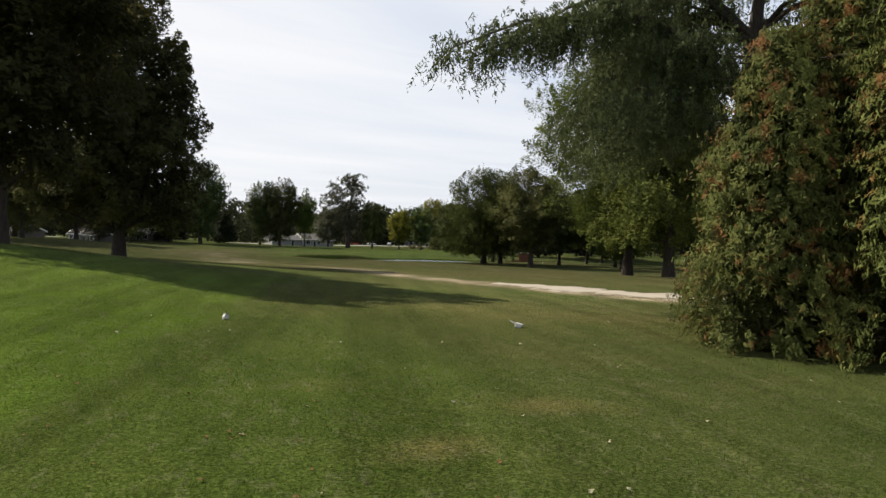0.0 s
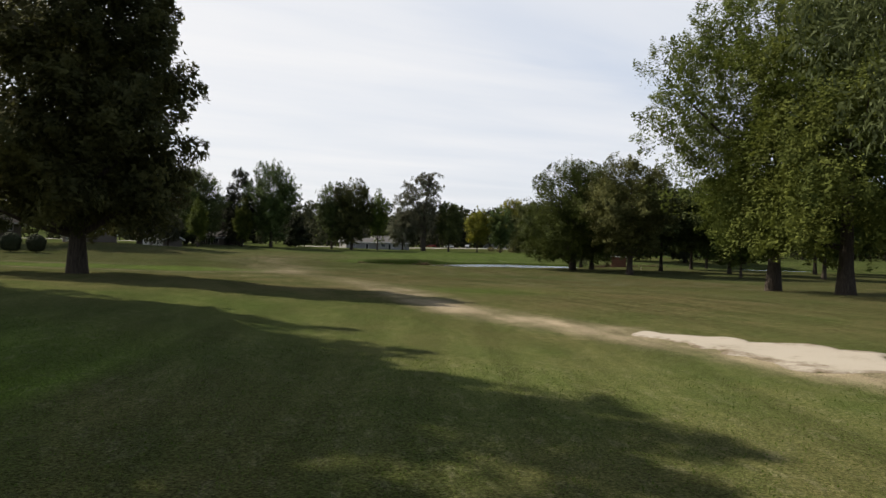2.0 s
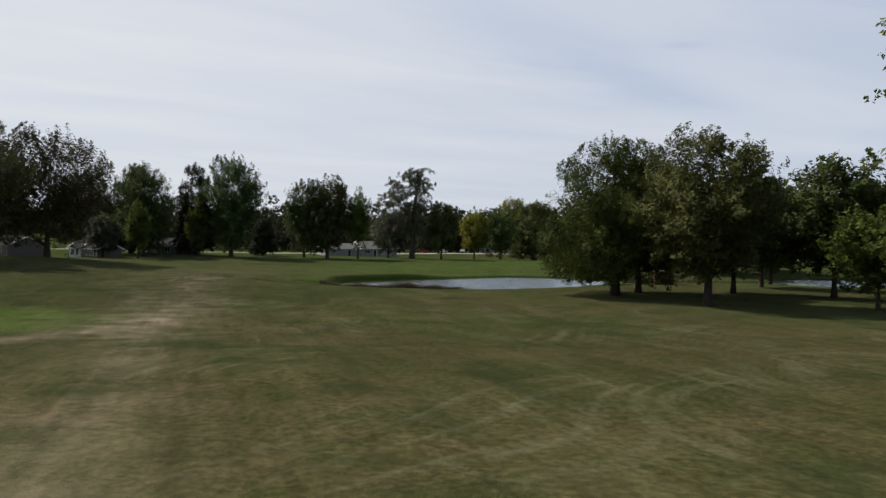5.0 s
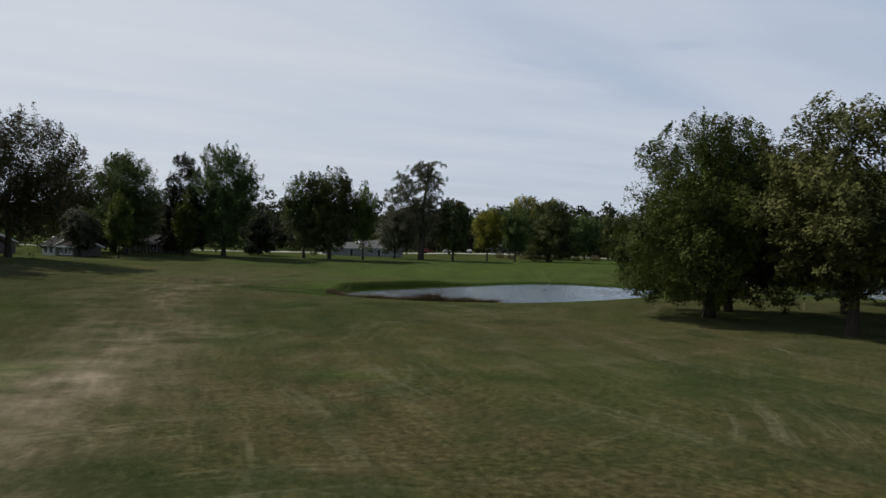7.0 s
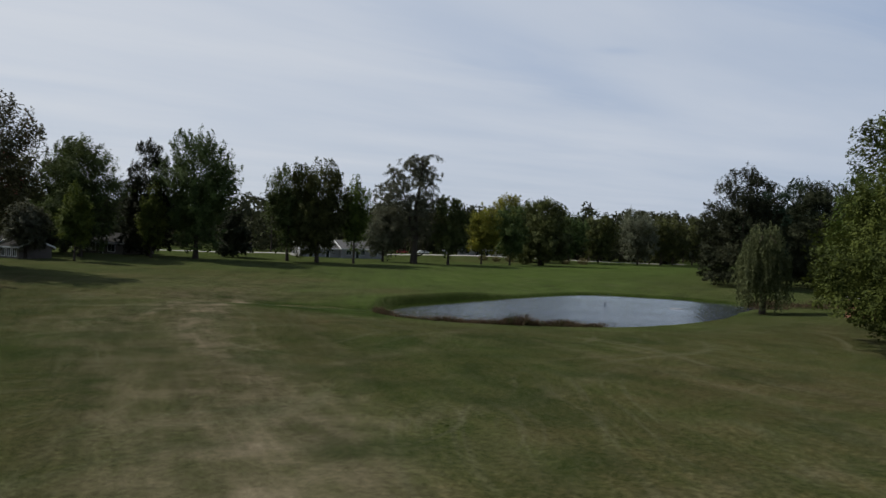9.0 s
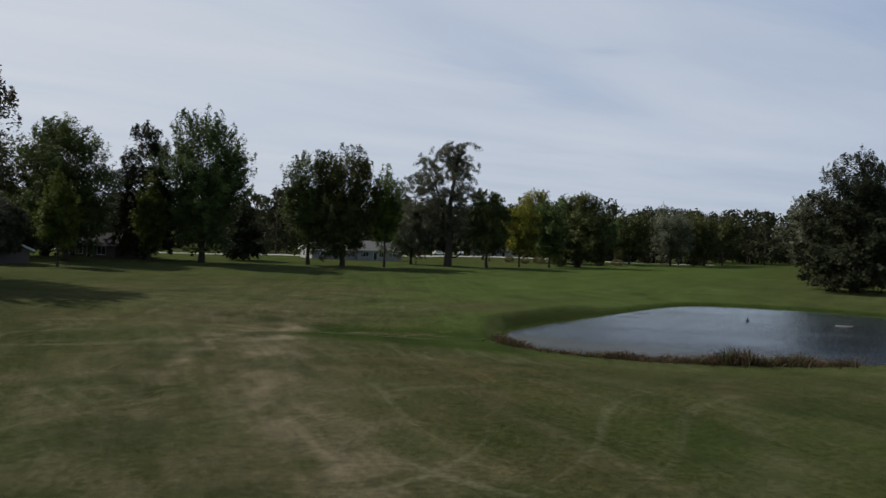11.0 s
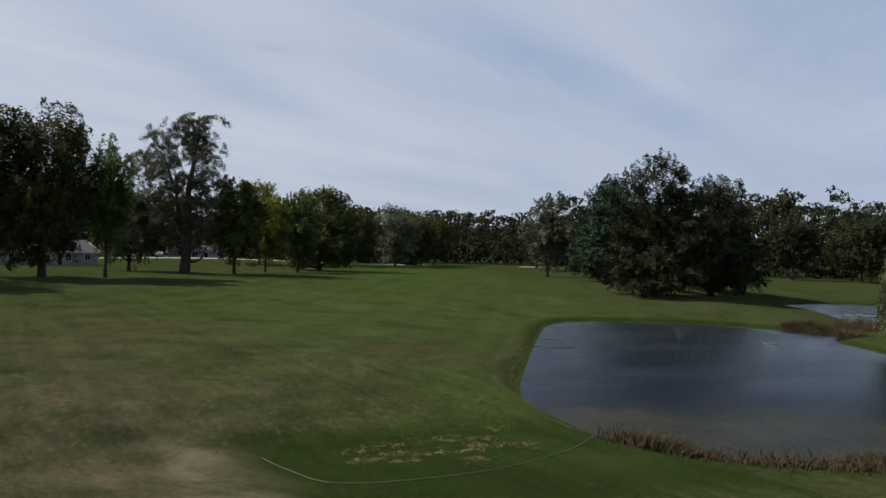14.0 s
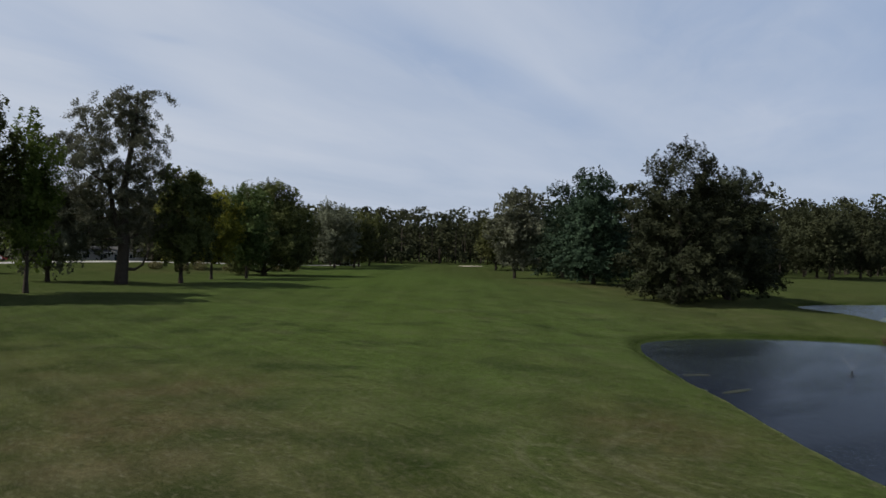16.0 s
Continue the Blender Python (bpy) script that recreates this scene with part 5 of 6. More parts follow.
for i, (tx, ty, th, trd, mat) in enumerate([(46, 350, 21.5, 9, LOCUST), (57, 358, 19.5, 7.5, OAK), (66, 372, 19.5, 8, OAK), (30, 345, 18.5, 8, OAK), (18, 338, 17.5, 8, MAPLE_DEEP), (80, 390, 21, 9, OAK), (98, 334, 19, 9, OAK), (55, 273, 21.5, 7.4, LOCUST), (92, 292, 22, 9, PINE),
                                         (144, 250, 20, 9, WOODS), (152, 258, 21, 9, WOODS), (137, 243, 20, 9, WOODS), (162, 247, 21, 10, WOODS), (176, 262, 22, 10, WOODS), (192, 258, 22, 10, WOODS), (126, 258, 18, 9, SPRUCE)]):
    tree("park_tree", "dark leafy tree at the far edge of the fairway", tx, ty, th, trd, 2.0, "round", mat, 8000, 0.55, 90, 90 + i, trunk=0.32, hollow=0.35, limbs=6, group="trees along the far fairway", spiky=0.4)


def far_woods():
    """The closed woods all round: countless crowns with their trunks, in one piece."""
    rng = np.random.default_rng(7)
    spots = []
    belts = [(46, 105, 250, 285, 345, 26, 31), (44, 50, 240, 420, 485, 24, 29), (90, -70, 70, 372, 440, 20, 26), (70, -200, -60, 318, 400, 19, 25), (40, -330, -190, 250, 340, 19, 25), (70, 70, 330, 410, 470, 24, 31), (70, 185, 380, 275, 350, 31, 37), (30, 200, 330, 190, 270, 20, 26),
             (30, -260, -140, 40, 230, 20, 26), (26, 85, 180, 60, 170, 17, 22), (8, 110, 240, -60, 60, 18, 24), (8, -240, -110, -60, 40, 18, 24), (10, -150, 150, -190, -110, 18, 24)]
    for count, x0, x1, y0, y1, h0, h1 in belts:
        for k in range(count):
            spots.append((rng.uniform(x0, x1), rng.uniform(y0, y1), rng.uniform(h0, h1)))
    vs, fs, o = [], [], 0
    trunks = []
    for x, y, h in spots:
        r = rng.uniform(6, 9)
        z = float(ground_z(x, y))
        nb = 16
        u = rng.uniform(0.05, 0.95, nb)
        a = rng.uniform(0, 6.283, nb)
        w = envelope("round", u) * r * 0.75
        c = np.stack((x + np.cos(a) * w, y + np.sin(a) * w, z + u * (h - 1.5)), 1)
        n = 420
        d = rng.normal(size=(n, 3))
        d /= np.linalg.norm(d, axis=1)[:, None]
        p = c[rng.integers(0, nb, n)] + d * (r * 0.36 * rng.uniform(0.4, 1.0, n) ** 0.5)[:, None] * (1, 1, 0.75)
        v, f = leaves_at(rng, p, 1.02, long=1.4, tri=True, face=d * 0.9)
        vs.append(v), fs.append(f + o)
        o += len(v)
        trunks.append(tube([(x, y, z - 0.3), (x, y, z + h * 0.6)], [0.35, 0.15], 5))
    ob = raw("far_woods", np.concatenate(vs), np.concatenate(fs), WOODS)
    tagged(ob, "closed dark woods along the course's far edges", "woods", kind="stuff")
    tv, tf = join(trunks)
    tagged(raw("far_trunks", tv, tf, BARK), "bare trunks under the far woods", "woods", kind="stuff")
    # wooded hill on the horizon
    hs, hf, o = [], [], 0
    n = 16000
    x = rng.uniform(-900, 1300, n)
    y = rng.uniform(600, 1250, n)
    p = np.stack((x, y, ground_z(x, y) + rng.uniform(4, 19, n)), 1)
    v, f = leaves_at(rng, p, 6.5, long=1.3)
    tagged(raw("hill_woods", v, f, WOODS), "wooded hill on the horizon", "woods", kind="stuff")


far_woods()


# ---------------------------------------------------------------- houses
def window(parent, x, z, w, h, y=0.0):
    bm = bmesh.new()
    for a in (box(bm, x - w / 2 - 0.09, y - 0.06, z - 0.09, x + w / 2 + 0.09, y + 0.02, z), box(bm, x - w / 2 - 0.09, y - 0.06, z + h, x + w / 2 + 0.09, y + 0.02, z + h + 0.09),
              box(bm, x - w / 2 - 0.09, y - 0.06, z, x - w / 2, y + 0.02, z + h), box(bm, x + w / 2, y - 0.06, z, x + w / 2 + 0.09, y + 0.02, z + h), box(bm, x - 0.03, y - 0.05, z, x + 0.03, y + 0.02, z + h)):
        pass
    fr = part("window", bm, TRIM_WHITE, parent, "white window frame")
    part("pane", box(bmesh.new(), x - w / 2, y - 0.025, z, x + w / 2, y + 0.01, z + h), GLASS_DARK, fr, "dark reflecting glass")


def house(label, x, y, turn, blocks, wall_mat, roof_mat=None):
    """blocks: x0, x1, depth, eaves, ridge, gable_front; the front lies along local x at y = 0."""
    root = tagged(new("house"), label, "house")
    root.matrix_basis = pose(x, y, float(ground_z(x, y)) - 0.1, 0, 0, turn)
    for x0, x1, y0, y1, eaves, ridge, openings in blocks:
        ym = (y0 + y1) / 2
        bm = bmesh.new()
        a = [bm.verts.new((x0, v, w)) for v, w in ((y0, -0.3), (y1, -0.3), (y1, eaves), (ym, ridge - 0.12), (y0, eaves))]
        b = [bm.verts.new((x1, v.co.y, v.co.z)) for v in a]
        bm.faces.new(a), bm.faces.new(b[::-1])
        for i in range(5):
            bm.faces.new((a[i - 1], b[i - 1], b[i], a[i]))
        bmesh.ops.recalc_face_normals(bm, faces=bm.faces)
        part("wall", bm, wall_mat, root)
        slope = (ridge - eaves) / (ym - y0)
        for s, ye in ((-1, y0), (1, y1)):
            e = ye + s * 0.5
            ze = eaves - 0.5 * slope
            bm = bmesh.new()
            q = [bm.verts.new((xx, yy, zz + dz)) for dz in (0.02, 0.2) for xx, yy, zz in ((x0 - 0.4, e, ze), (x1 + 0.4, e, ze), (x1 + 0.4, ym, ridge), (x0 - 0.4, ym, ridge))]
            for f in ((0, 1, 2, 3), (4, 5, 6, 7), (0, 1, 5, 4), (1, 2, 6, 5), (2, 3, 7, 6), (3, 0, 4, 7)):
                bm.faces.new([q[i] for i in f])
            bmesh.ops.recalc_face_normals(bm, faces=bm.faces)
            part("roof", bm, roof_mat or ROOFING, root, "grey shingled roof slope")
            for xx in (x0 - 0.44, x1 + 0.36):
                bm = bmesh.new()
                q = [bm.verts.new((xx + dx, yy, zz)) for dx in (0, 0.08) for yy, zz in ((e, ze - 0.1), (ym, ridge - 0.1), (ym, ridge + 0.22), (e, ze + 0.22))]
                for f in ((0, 1, 2, 3), (4, 5, 6, 7), (0, 1, 5, 4), (1, 2, 6, 5), (2, 3, 7, 6), (3, 0, 4, 7)):
                    bm.faces.new([q[i] for i in f])
                bmesh.ops.recalc_face_normals(bm, faces=bm.faces)
                part("bargeboard", bm, TRIM_WHITE, root)
            part("fascia", box(bmesh.new(), x0 - 0.4, e - 0.03, ze - 0.02, x1 + 0.4, e + 0.03, ze + 0.2), TRIM_WHITE, root)
        for kind, px, pz, w, h in openings:
            if kind == "window":
                window(root, px, pz, w, h, y0)
            elif kind == "door":
                d = part("door", box(bmesh.new(), px - w / 2, y0 - 0.05, 0.0, px + w / 2, y0 + 0.02, h, 0.01), GLASS_DARK, root, "dark entrance door")
                part("door_frame", box(box(box(bmesh.new(), px - w / 2 - 0.12, y0 - 0.06, 0, px - w / 2, y0 + 0.02, h), px + w / 2, y0 - 0.06, 0, px + w / 2 + 0.12, y0 + 0.02, h), px - w / 2 - 0.12, y0 - 0.06, h, px + w / 2 + 0.12, y0 + 0.02, h + 0.12), TRIM_WHITE, d)
            elif kind == "end":
                # a window in the left gable wall
                fr = part("window", box(box(box(box(bmesh.new(), x0 - 0.06, px - w / 2 - 0.1, pz - 0.1, x0 + 0.02, px + w / 2 + 0.1, pz), x0 - 0.06, px - w / 2 - 0.1, pz + h, x0 + 0.02, px + w / 2 + 0.1, pz + h + 0.1), x0 - 0.06, px - w / 2 - 0.1, pz, x0 + 0.02, px - w / 2, pz + h), x0 - 0.06, px + w / 2, pz, x0 + 0.02, px + w / 2 + 0.1, pz + h), TRIM_WHITE, root, "white window frame")
                part("pane", box(bmesh.new(), x0 - 0.03, px - w / 2, pz, x0 + 0.01, px + w / 2, pz + h), GLASS_DARK, fr, "dark reflecting glass")
    return root


house("low white ranch house with grey shingled roof and wing", -68.2, 282.0, 33, [
    (0.0, 12.5, 0.0, 8.0, 2.5, 4.1, [("end", 2.4, 0.7, 1.0, 1.5), ("end", 5.4, 0.7, 1.0, 1.5), ("window", 3.0, 1.0, 1.2, 1.1), ("door", 8.6, 0, 1.0, 2.05)]),
    (12.5, 26.0, -1.2, 9.0, 2.7, 5.0, [("window", 14.8, 0.9, 1.6, 1.2), ("door", 17.6, 0, 1.0, 2.05), ("window", 19.4, 0.8, 1.2, 1.4), ("window", 23.6, 1.0, 1.3, 1.2)]),
], SIDING_SHADED)
house("small white gabled house with dark windows among trees", -106.5, 201.0, -24, [
    (0.0, 4.4, 0.0, 5.6, 2.3, 3.9, [("end", 1.6, 0.5, 1.0, 1.5), ("end", 3.9, 0.5, 1.0, 1.5), ("window", 1.3, 0.6, 1.1, 1.5), ("window", 3.1, 0.6, 1.1, 1.5)]),
], SIDING, ROOF_DARK)
house("low brown cottage in the shade beside a white house", -101.6, 199.2, -24, [
    (0.0, 5.0, 0.0, 6.0, 2.1, 3.3, [("window", 0.9, 0.5, 0.9, 1.4), ("window", 2.4, 0.5, 0.9, 1.4), ("window", 3.9, 0.5, 0.9, 1.4)]),
], SIDING_TAN, ROOF_DARK)
house("tan ranch house in the shade of trees", -104.0, 228.0, -24, [
    (0.0, 14.0, 0.0, 8.0, 2.4, 4.2, [("window", 2.4, 0.6, 1.8, 1.4), ("window", 5.0, 0.6, 1.8, 1.4), ("door", 7.6, 0, 1.0, 2.05), ("window", 10.6, 0.6, 2.0, 1.4)]),
], SIDING_TAN, ROOF_DARK)
house("brown house far along the course edge", -132.0, 205.0, -30, [
    (0.0, 15.0, 0.0, 8.0, 2.5, 4.3, [("window", 3.0, 0.8, 1.6, 1.2), ("door", 6.5, 0, 1.0, 2.05), ("window", 10.5, 0.8, 1.8, 1.2)]),
], SIDING_TAN, ROOF_DARK)
house("pale long low building beyond the road", -22.0, 398.0, 4, [
    (0.0, 26.0, 0.0, 9.0, 2.8, 4.6, [("window", 4.0, 0.9, 1.8, 1.3), ("window", 9.0, 0.9, 1.8, 1.3), ("door", 13.0, 0, 1.2, 2.1), ("window", 18.0, 0.9, 1.8, 1.3), ("window", 22.5, 0.9, 1.8, 1.3)]),
], SIDING)


house("two storey grey house with white framed windows behind trees", -109.0, 143.0, 38, [
    (0.0, 9.0, 0.0, 8.0, 4.6, 6.4, [("window", 1.8, 0.9, 1.1, 1.4), ("door", 4.4, 0, 1.0, 2.05), ("window", 7.0, 0.9, 1.1, 1.4), ("window", 1.8, 3.1, 1.0, 1.2), ("window", 4.4, 3.1, 1.0, 1.2), ("window", 7.0, 3.1, 1.0, 1.2)]),
], SIDING_TAN, ROOF_DARK)


def round_shrub(x, y, height, seed):
    """A clipped dark evergreen: short stems under a dense, slightly uneven ball of small leaves."""
    rng = np.random.default_rng(seed)
    root = tagged(new("round_shrub"), "clipped round dark evergreen shrub beside the houses", "shrub", "round shrubs")
    root.location = (x, y, float(ground_z(x, y)))
    d = unit(rng.normal(size=(5200, 3)))
    swell = 1 + 0.09 * np.sin(d[:, 0] * 5 + seed) * np.sin(d[:, 1] * 4 - seed) + 0.06 * np.sin(d[:, 2] * 7)
    p = d * (swell * rng.uniform(0.82, 1.0, 5200))[:, None] * (height * 0.5, height * 0.5, height * 0.47) + (0, 0, height * 0.5)
    v, f = leaves_at(rng, p, 0.13, tri=True, face=d)
    raw("foliage", v, f, SPRUCE, root)
    v, f = join([tube([(0, 0, -0.1), (math.cos(a) * height * 0.2, math.sin(a) * height * 0.2, height * 0.5)], [0.06, 0.02], 5) for a in (0, 1.6, 3.1, 4.7)])
    raw("stems", v, f, BARK, root)


round_shrub(-79.0, 122.0, 3.1, 1)
round_shrub(-82.0, 120.0, 3.3, 2)
round_shrub(-85.4, 118.2, 3.2, 3)
tree("maple_tree", "dark maple in shade beside the houses", -113.0, 217.0, 22.0, 9.0, 1.6, "round", OAK, 14000, 0.42, 120, 82, trunk=0.4, spiky=0.4, gaps=0.1)


# ---------------------------------------------------------------- small things
def tee_marker(x, y, turn, tip, size, long, rise, label):
    """A chunky painted block on a short spike, fallen askew."""
    root = tagged(new("tee_marker"), label, "tee marker", "tee markers")
    root.matrix_basis = pose(x, y, float(ground_z(x, y)) + rise, 0, tip, turn) @ Matrix.Scale(size, 4)
    part("block", box(bmesh.new(), -0.06, -0.065, 0.0, 0.06, 0.065, long, 0.014), MARKER_WHITE, root)
    # a thin plate, darker than the block, over its end
    part("cap", box(bmesh.new(), -0.066, -0.071, long, 0.066, 0.071, long + 0.014, 0.006), STEEL, root, "grey end cap")
    v, f = tube([(-0.03, 0, 0.02), (-0.035, 0, -0.08), (-0.055, 0, -0.17)], [0.018, 0.016, 0.010], 8)
    raw("spike", v, f, MARKER_WHITE, root)
    return root


tee_marker(-4.26, 13.95, 35, 28, 0.78, 0.11, 0.02, "white painted tee marker block tilted on the grass")
tee_marker(1.57, 14.8, -12, 104, 0.82, 0.17, 0.062, "white tee marker block lying over with its spike up")


def fountain(x, y):
    root = tagged(new("fountain"), "floating pond fountain throwing a low fan of water", "fountain")
    root.matrix_basis = pose(x, y, WATER)
    bm = bmesh.new()
    bmesh.ops.create_cone(bm, cap_ends=True, segments=20, radius1=0.3, radius2=0.24, depth=0.12)
    bmesh.ops.bevel(bm, geom=bm.edges[:], offset=0.03, segments=2, affect="EDGES")
    part("float", bm, GLASS_DARK, root, "dark floating ring")
    bm = bmesh.new()
    bmesh.ops.create_cone(bm, cap_ends=True, segments=12, radius1=0.1, radius2=0.06, depth=0.3, matrix=Matrix.Translation((0, 0, 0.2)))
    part("nozzle", bm, GLASS_DARK, root)
    rng = np.random.default_rng(4)
    for k in range(9):
        a = k * math.pi / 4.5
        pts = []
        for s in np.linspace(0, 1, 34):
            for _ in range(3):
                q = s + rng.normal() * 0.015
                spread_ = 0.012 + 0.12 * s * s
                r = 1.15 * q
                pts.append((math.cos(a) * r + rng.normal() * spread_, math.sin(a) * r + rng.normal() * spread_, 0.25 + 2.1 * q - 0.95 * q * q + rng.normal() * spread_))
        v, f = leaves_at(rng, np.array(pts), 0.0078, long=2.4, hang=0.6)
        raw("jet", v, f, SPRAY, root)
    return root


fountain(-4.35, 169.2)


def pump_house(x, y):
    """A small brick pump house with a slab roof and a metal door."""
    root = tagged(new("pump_house"), "small brick pump house under the trees", "shed")
    root.matrix_basis = pose(x, y, float(ground_z(x, y)), 0, 0, -8)
    part("wall", box(bmesh.new(), -1.3, -1.2, -0.2, 1.3, 1.2, 1.9, 0.02), BRICK, root)
    part("roof", box(bmesh.new(), -1.45, -1.35, 1.9, 1.45, 1.35, 2.02, 0.02), CONCRETE, root, "concrete slab roof")
    d = part("door", box(bmesh.new(), 1.3, -0.45, 0.02, 1.34, 0.45, 1.75, 0.01), SIDING_TAN, root, "plain metal door")
    part("handle", box(bmesh.new(), 1.34, 0.3, 0.9, 1.39, 0.36, 1.02, 0.01), STEEL, d)


pump_house(17.5, 150.5)


def reeds():
    rng = np.random.default_rng(9)
    edge = RING_A
    lens = np.hypot(*np.diff(np.vstack((edge, edge[:1])), axis=0).T)
    n = 110000
    seg = rng.choice(len(edge), n, p=lens / lens.sum())
    p = edge[seg] + (np.roll(edge, -1, 0) - edge)[seg] * rng.uniform(0, 1, n)[:, None]
    clump = np.array([noise.noise(Vector((a * 0.45, b * 0.45, 3))) for a, b in p])
    keep = ((p[:, 1] < 146) & (p[:, 0] < -11) & (p[:, 0] > -31.0) & (clump > -0.3)) | ((p[:, 0] > 15.5) & (p[:, 1] > 164) & (p[:, 1] < 176))
    p = p[keep] + rng.normal(size=(keep.sum(), 2)) * 0.55
    # the spit between the ponds
    q = np.column_stack((rng.normal(24.5, 4.0, 2200), rng.normal(173.0, 2.0, 2200)))
    q = q[(shore(q[:, 0], q[:, 1], RING_A) > 0.2) & (shore(q[:, 0], q[:, 1], RING_B) > 0.2)]
    p = np.vstack((p, q))
    n = len(p)
    z = np.maximum(ground_z(p[:, 0], p[:, 1]), WATER - 0.1)
    swell = np.array([noise.noise(Vector((a * 0.3, b * 0.3, 11))) for a, b in p])
    h = rng.uniform(0.25, 0.55, n) * rng.uniform(0.7, 1.6, n) * np.clip(1.0 + 2.4 * swell, 0.3, 2.1) * (0.55 + 0.45 * step(-30.0, -25.0, p[:, 0]))
    lean = rng.normal(size=(n, 2)) * 0.6
    a = rng.uniform(0, 6.283, n)
    w = rng.uniform(0.010, 0.026, n)
    side = np.column_stack((np.cos(a) * w, np.sin(a) * w, np.zeros(n)))
    b = np.column_stack((p, z - 0.05))
    m = b + np.column_stack((lean * 0.35 * h[:, None], h * 0.6))
    t = b + np.column_stack((lean * h[:, None], h))
    v = np.stack((b - side, b + side, m + side, m - side, t), 1).reshape(-1, 3)
    i = np.arange(n)[:, None] * 5
    f = np.concatenate((i + (0, 1, 2), i + (0, 2, 3), i + (3, 2, 4)))
    tagged(raw("reeds", v, f, REED), "brown dry reeds and sedge along the pond", "reeds", kind="stuff")


reeds()


def rock(x, y, size, seed, z=None):
    rng = np.random.default_rng(seed)
    bm = bmesh.new()
    bmesh.ops.create_icosphere(bm, subdivisions=3, radius=size)
    o = Vector(rng.uniform(0, 50, 3))
    for v in bm.verts:
        v.co *= 1 + 0.35 * noise.noise(v.co / size * 1.3 + o) + 0.08 * noise.noise(v.co / size * 4 + o)
        v.co.z *= 0.75
    ob = part("rock", bm, ROCK, None)
    ob.location = (x, y, (WATER if z is None else z) + size * 0.35)
    return tagged(ob, "pale weathered rock at the pond's edge", "rock")


rock(17.9, 173.2, 0.42, 1)
rock(18.6, 171.9, 0.25, 2)



def fallen_leaves():
    rng = np.random.default_rng(5)
    group = "fallen leaves on the tee"
    shapes = []
    for k in range(4):
        bm = bmesh.new()
        ring = [bm.verts.new((math.cos(a) * (0.05 + 0.018 * math.cos(5 * a + k)), math.sin(a) * (0.04 + 0.015 * math.sin(3 * a + k)), 0.012 * math.sin(2 * a + k))) for a in np.linspace(0, 6.283, 14, endpoint=False)]
        mid = bm.verts.new((0, 0, -0.012))
        for i in range(14):
            bm.faces.new((ring[i - 1], ring[i], mid))
        ob = part("fallen_leaf", bm, DRY_LEAF if k % 2 else PALE_LEAF, None)
        tagged(ob, "curled dry fallen leaf lying on the grass", "leaf", group)
        shapes.append(ob)
    for k in range(150):
        x, y = (rng.normal(-2.2, 1.5) if k % 2 else rng.uniform(-9, 7)), 4.0 + (6 if k % 2 else 16) * rng.uniform(0, 1) ** 1.2
        s = rng.uniform(0.35, 0.8) * (1.6 if k in (4, 6, 8) else 1.0)
        if k in (4, 6, 8):
            x, y = -1.66 + 0.02 * (k - 6), 5.9 + 0.03 * (k - 7)
        m = pose(x, y, float(ground_z(x, y)) + 0.02, rng.uniform(-25, 25), rng.uniform(-25, 25), rng.uniform(0, 360)) @ Matrix.Scale(s, 4)
        if k < 4:
            shapes[k].matrix_basis = m
        else:
            copy_thing(shapes[1 if k in (4, 6, 8) else k % 4], m)


fallen_leaves()


def grass_blades():
    """Short blades standing on the tee."""
    rng = np.random.default_rng(8)
    n = 210000
    y = 3.2 + 24 * rng.uniform(0, 1, n) ** 1.9
    x = rng.uniform(-1, 1, n) * (2.5 + 0.75 * y)
    worn = bump(x, y, 1.1, 7.7, 0.42, 0.36) + bump(x, y, -0.1, 5.8, 0.26, 0.12) + bump(x, y, -0.82, 5.8, 0.12, 0.14) + bump(x, y, -0.5, 5.4, 0.2, 0.08)
    keep = (np.hypot((x - 7.2), (y - 12)) > 1.8) & (worn < rng.uniform(0.25, 0.9, n))
    x, y = x[keep], y[keep]
    n = len(x)
    z = ground_z(x, y)
    h = rng.uniform(0.012, 0.034, n)
    a = rng.uniform(0, 6.283, n)
    w = rng.uniform(0.002, 0.004, n) * (1 + y / 12)
    side = np.column_stack((np.cos(a) * w, np.sin(a) * w, np.zeros(n)))
    b = np.column_stack((x, y, z - 0.005))
    t = b + np.column_stack((rng.normal(size=(n, 2)) * 0.5 * h[:, None], h))
    v = np.stack((b - side, b + side, t), 1).reshape(-1, 3)
    tagged(raw("grass", v, np.arange(3 * n).reshape(-1, 3), BLADES), "short green and straw coloured grass blades", "grass", kind="stuff")


BLADES = leafy("grass_blades", (0.042, 0.072, 0.009), (0.085, 0.126, 0.019), (0.12, 0.10, 0.04), 0.12, 0.5, 0.5)
grass_blades()


def light_mast(x, y, z, height):
    root = tagged(new("light_mast"), "tall thin steel mast above the far woods", "mast")
    root.location = (x, y, z)
    v, f = tube([(0, 0, -1), (0, 0, height)], [0.6, 0.35], 8)
    raw("pole", v, f, STEEL, root)
    part("lamp_head", box(bmesh.new(), -2.2, -0.6, height - 0.6, 2.2, 0.6, height + 0.4, 0.1), STEEL, root)


light_mast(437, 900, float(ground_z(437, 900)), 58.0 - float(ground_z(437, 900)))


# ---------------------------------------------------------------- on and beside the ponds
for k, (px, py, rx, ry, turn) in enumerate([(-13.4, 174.0, 0.9, 0.22, -25), (-15.8, 169.6, 1.3, 0.25, 0), (-17.6, 170.6, 0.5, 0.15, 10), (5.0, 168.0, 0.5, 0.12, -5)]):
    flat_patch("weed_mat", px, py, rx, ry, turn, WEED, WATER + 0.004, "dark floating mat of pond weed", "pond weed", 60 + k, 0.03)
rng_pads = np.random.default_rng(21)
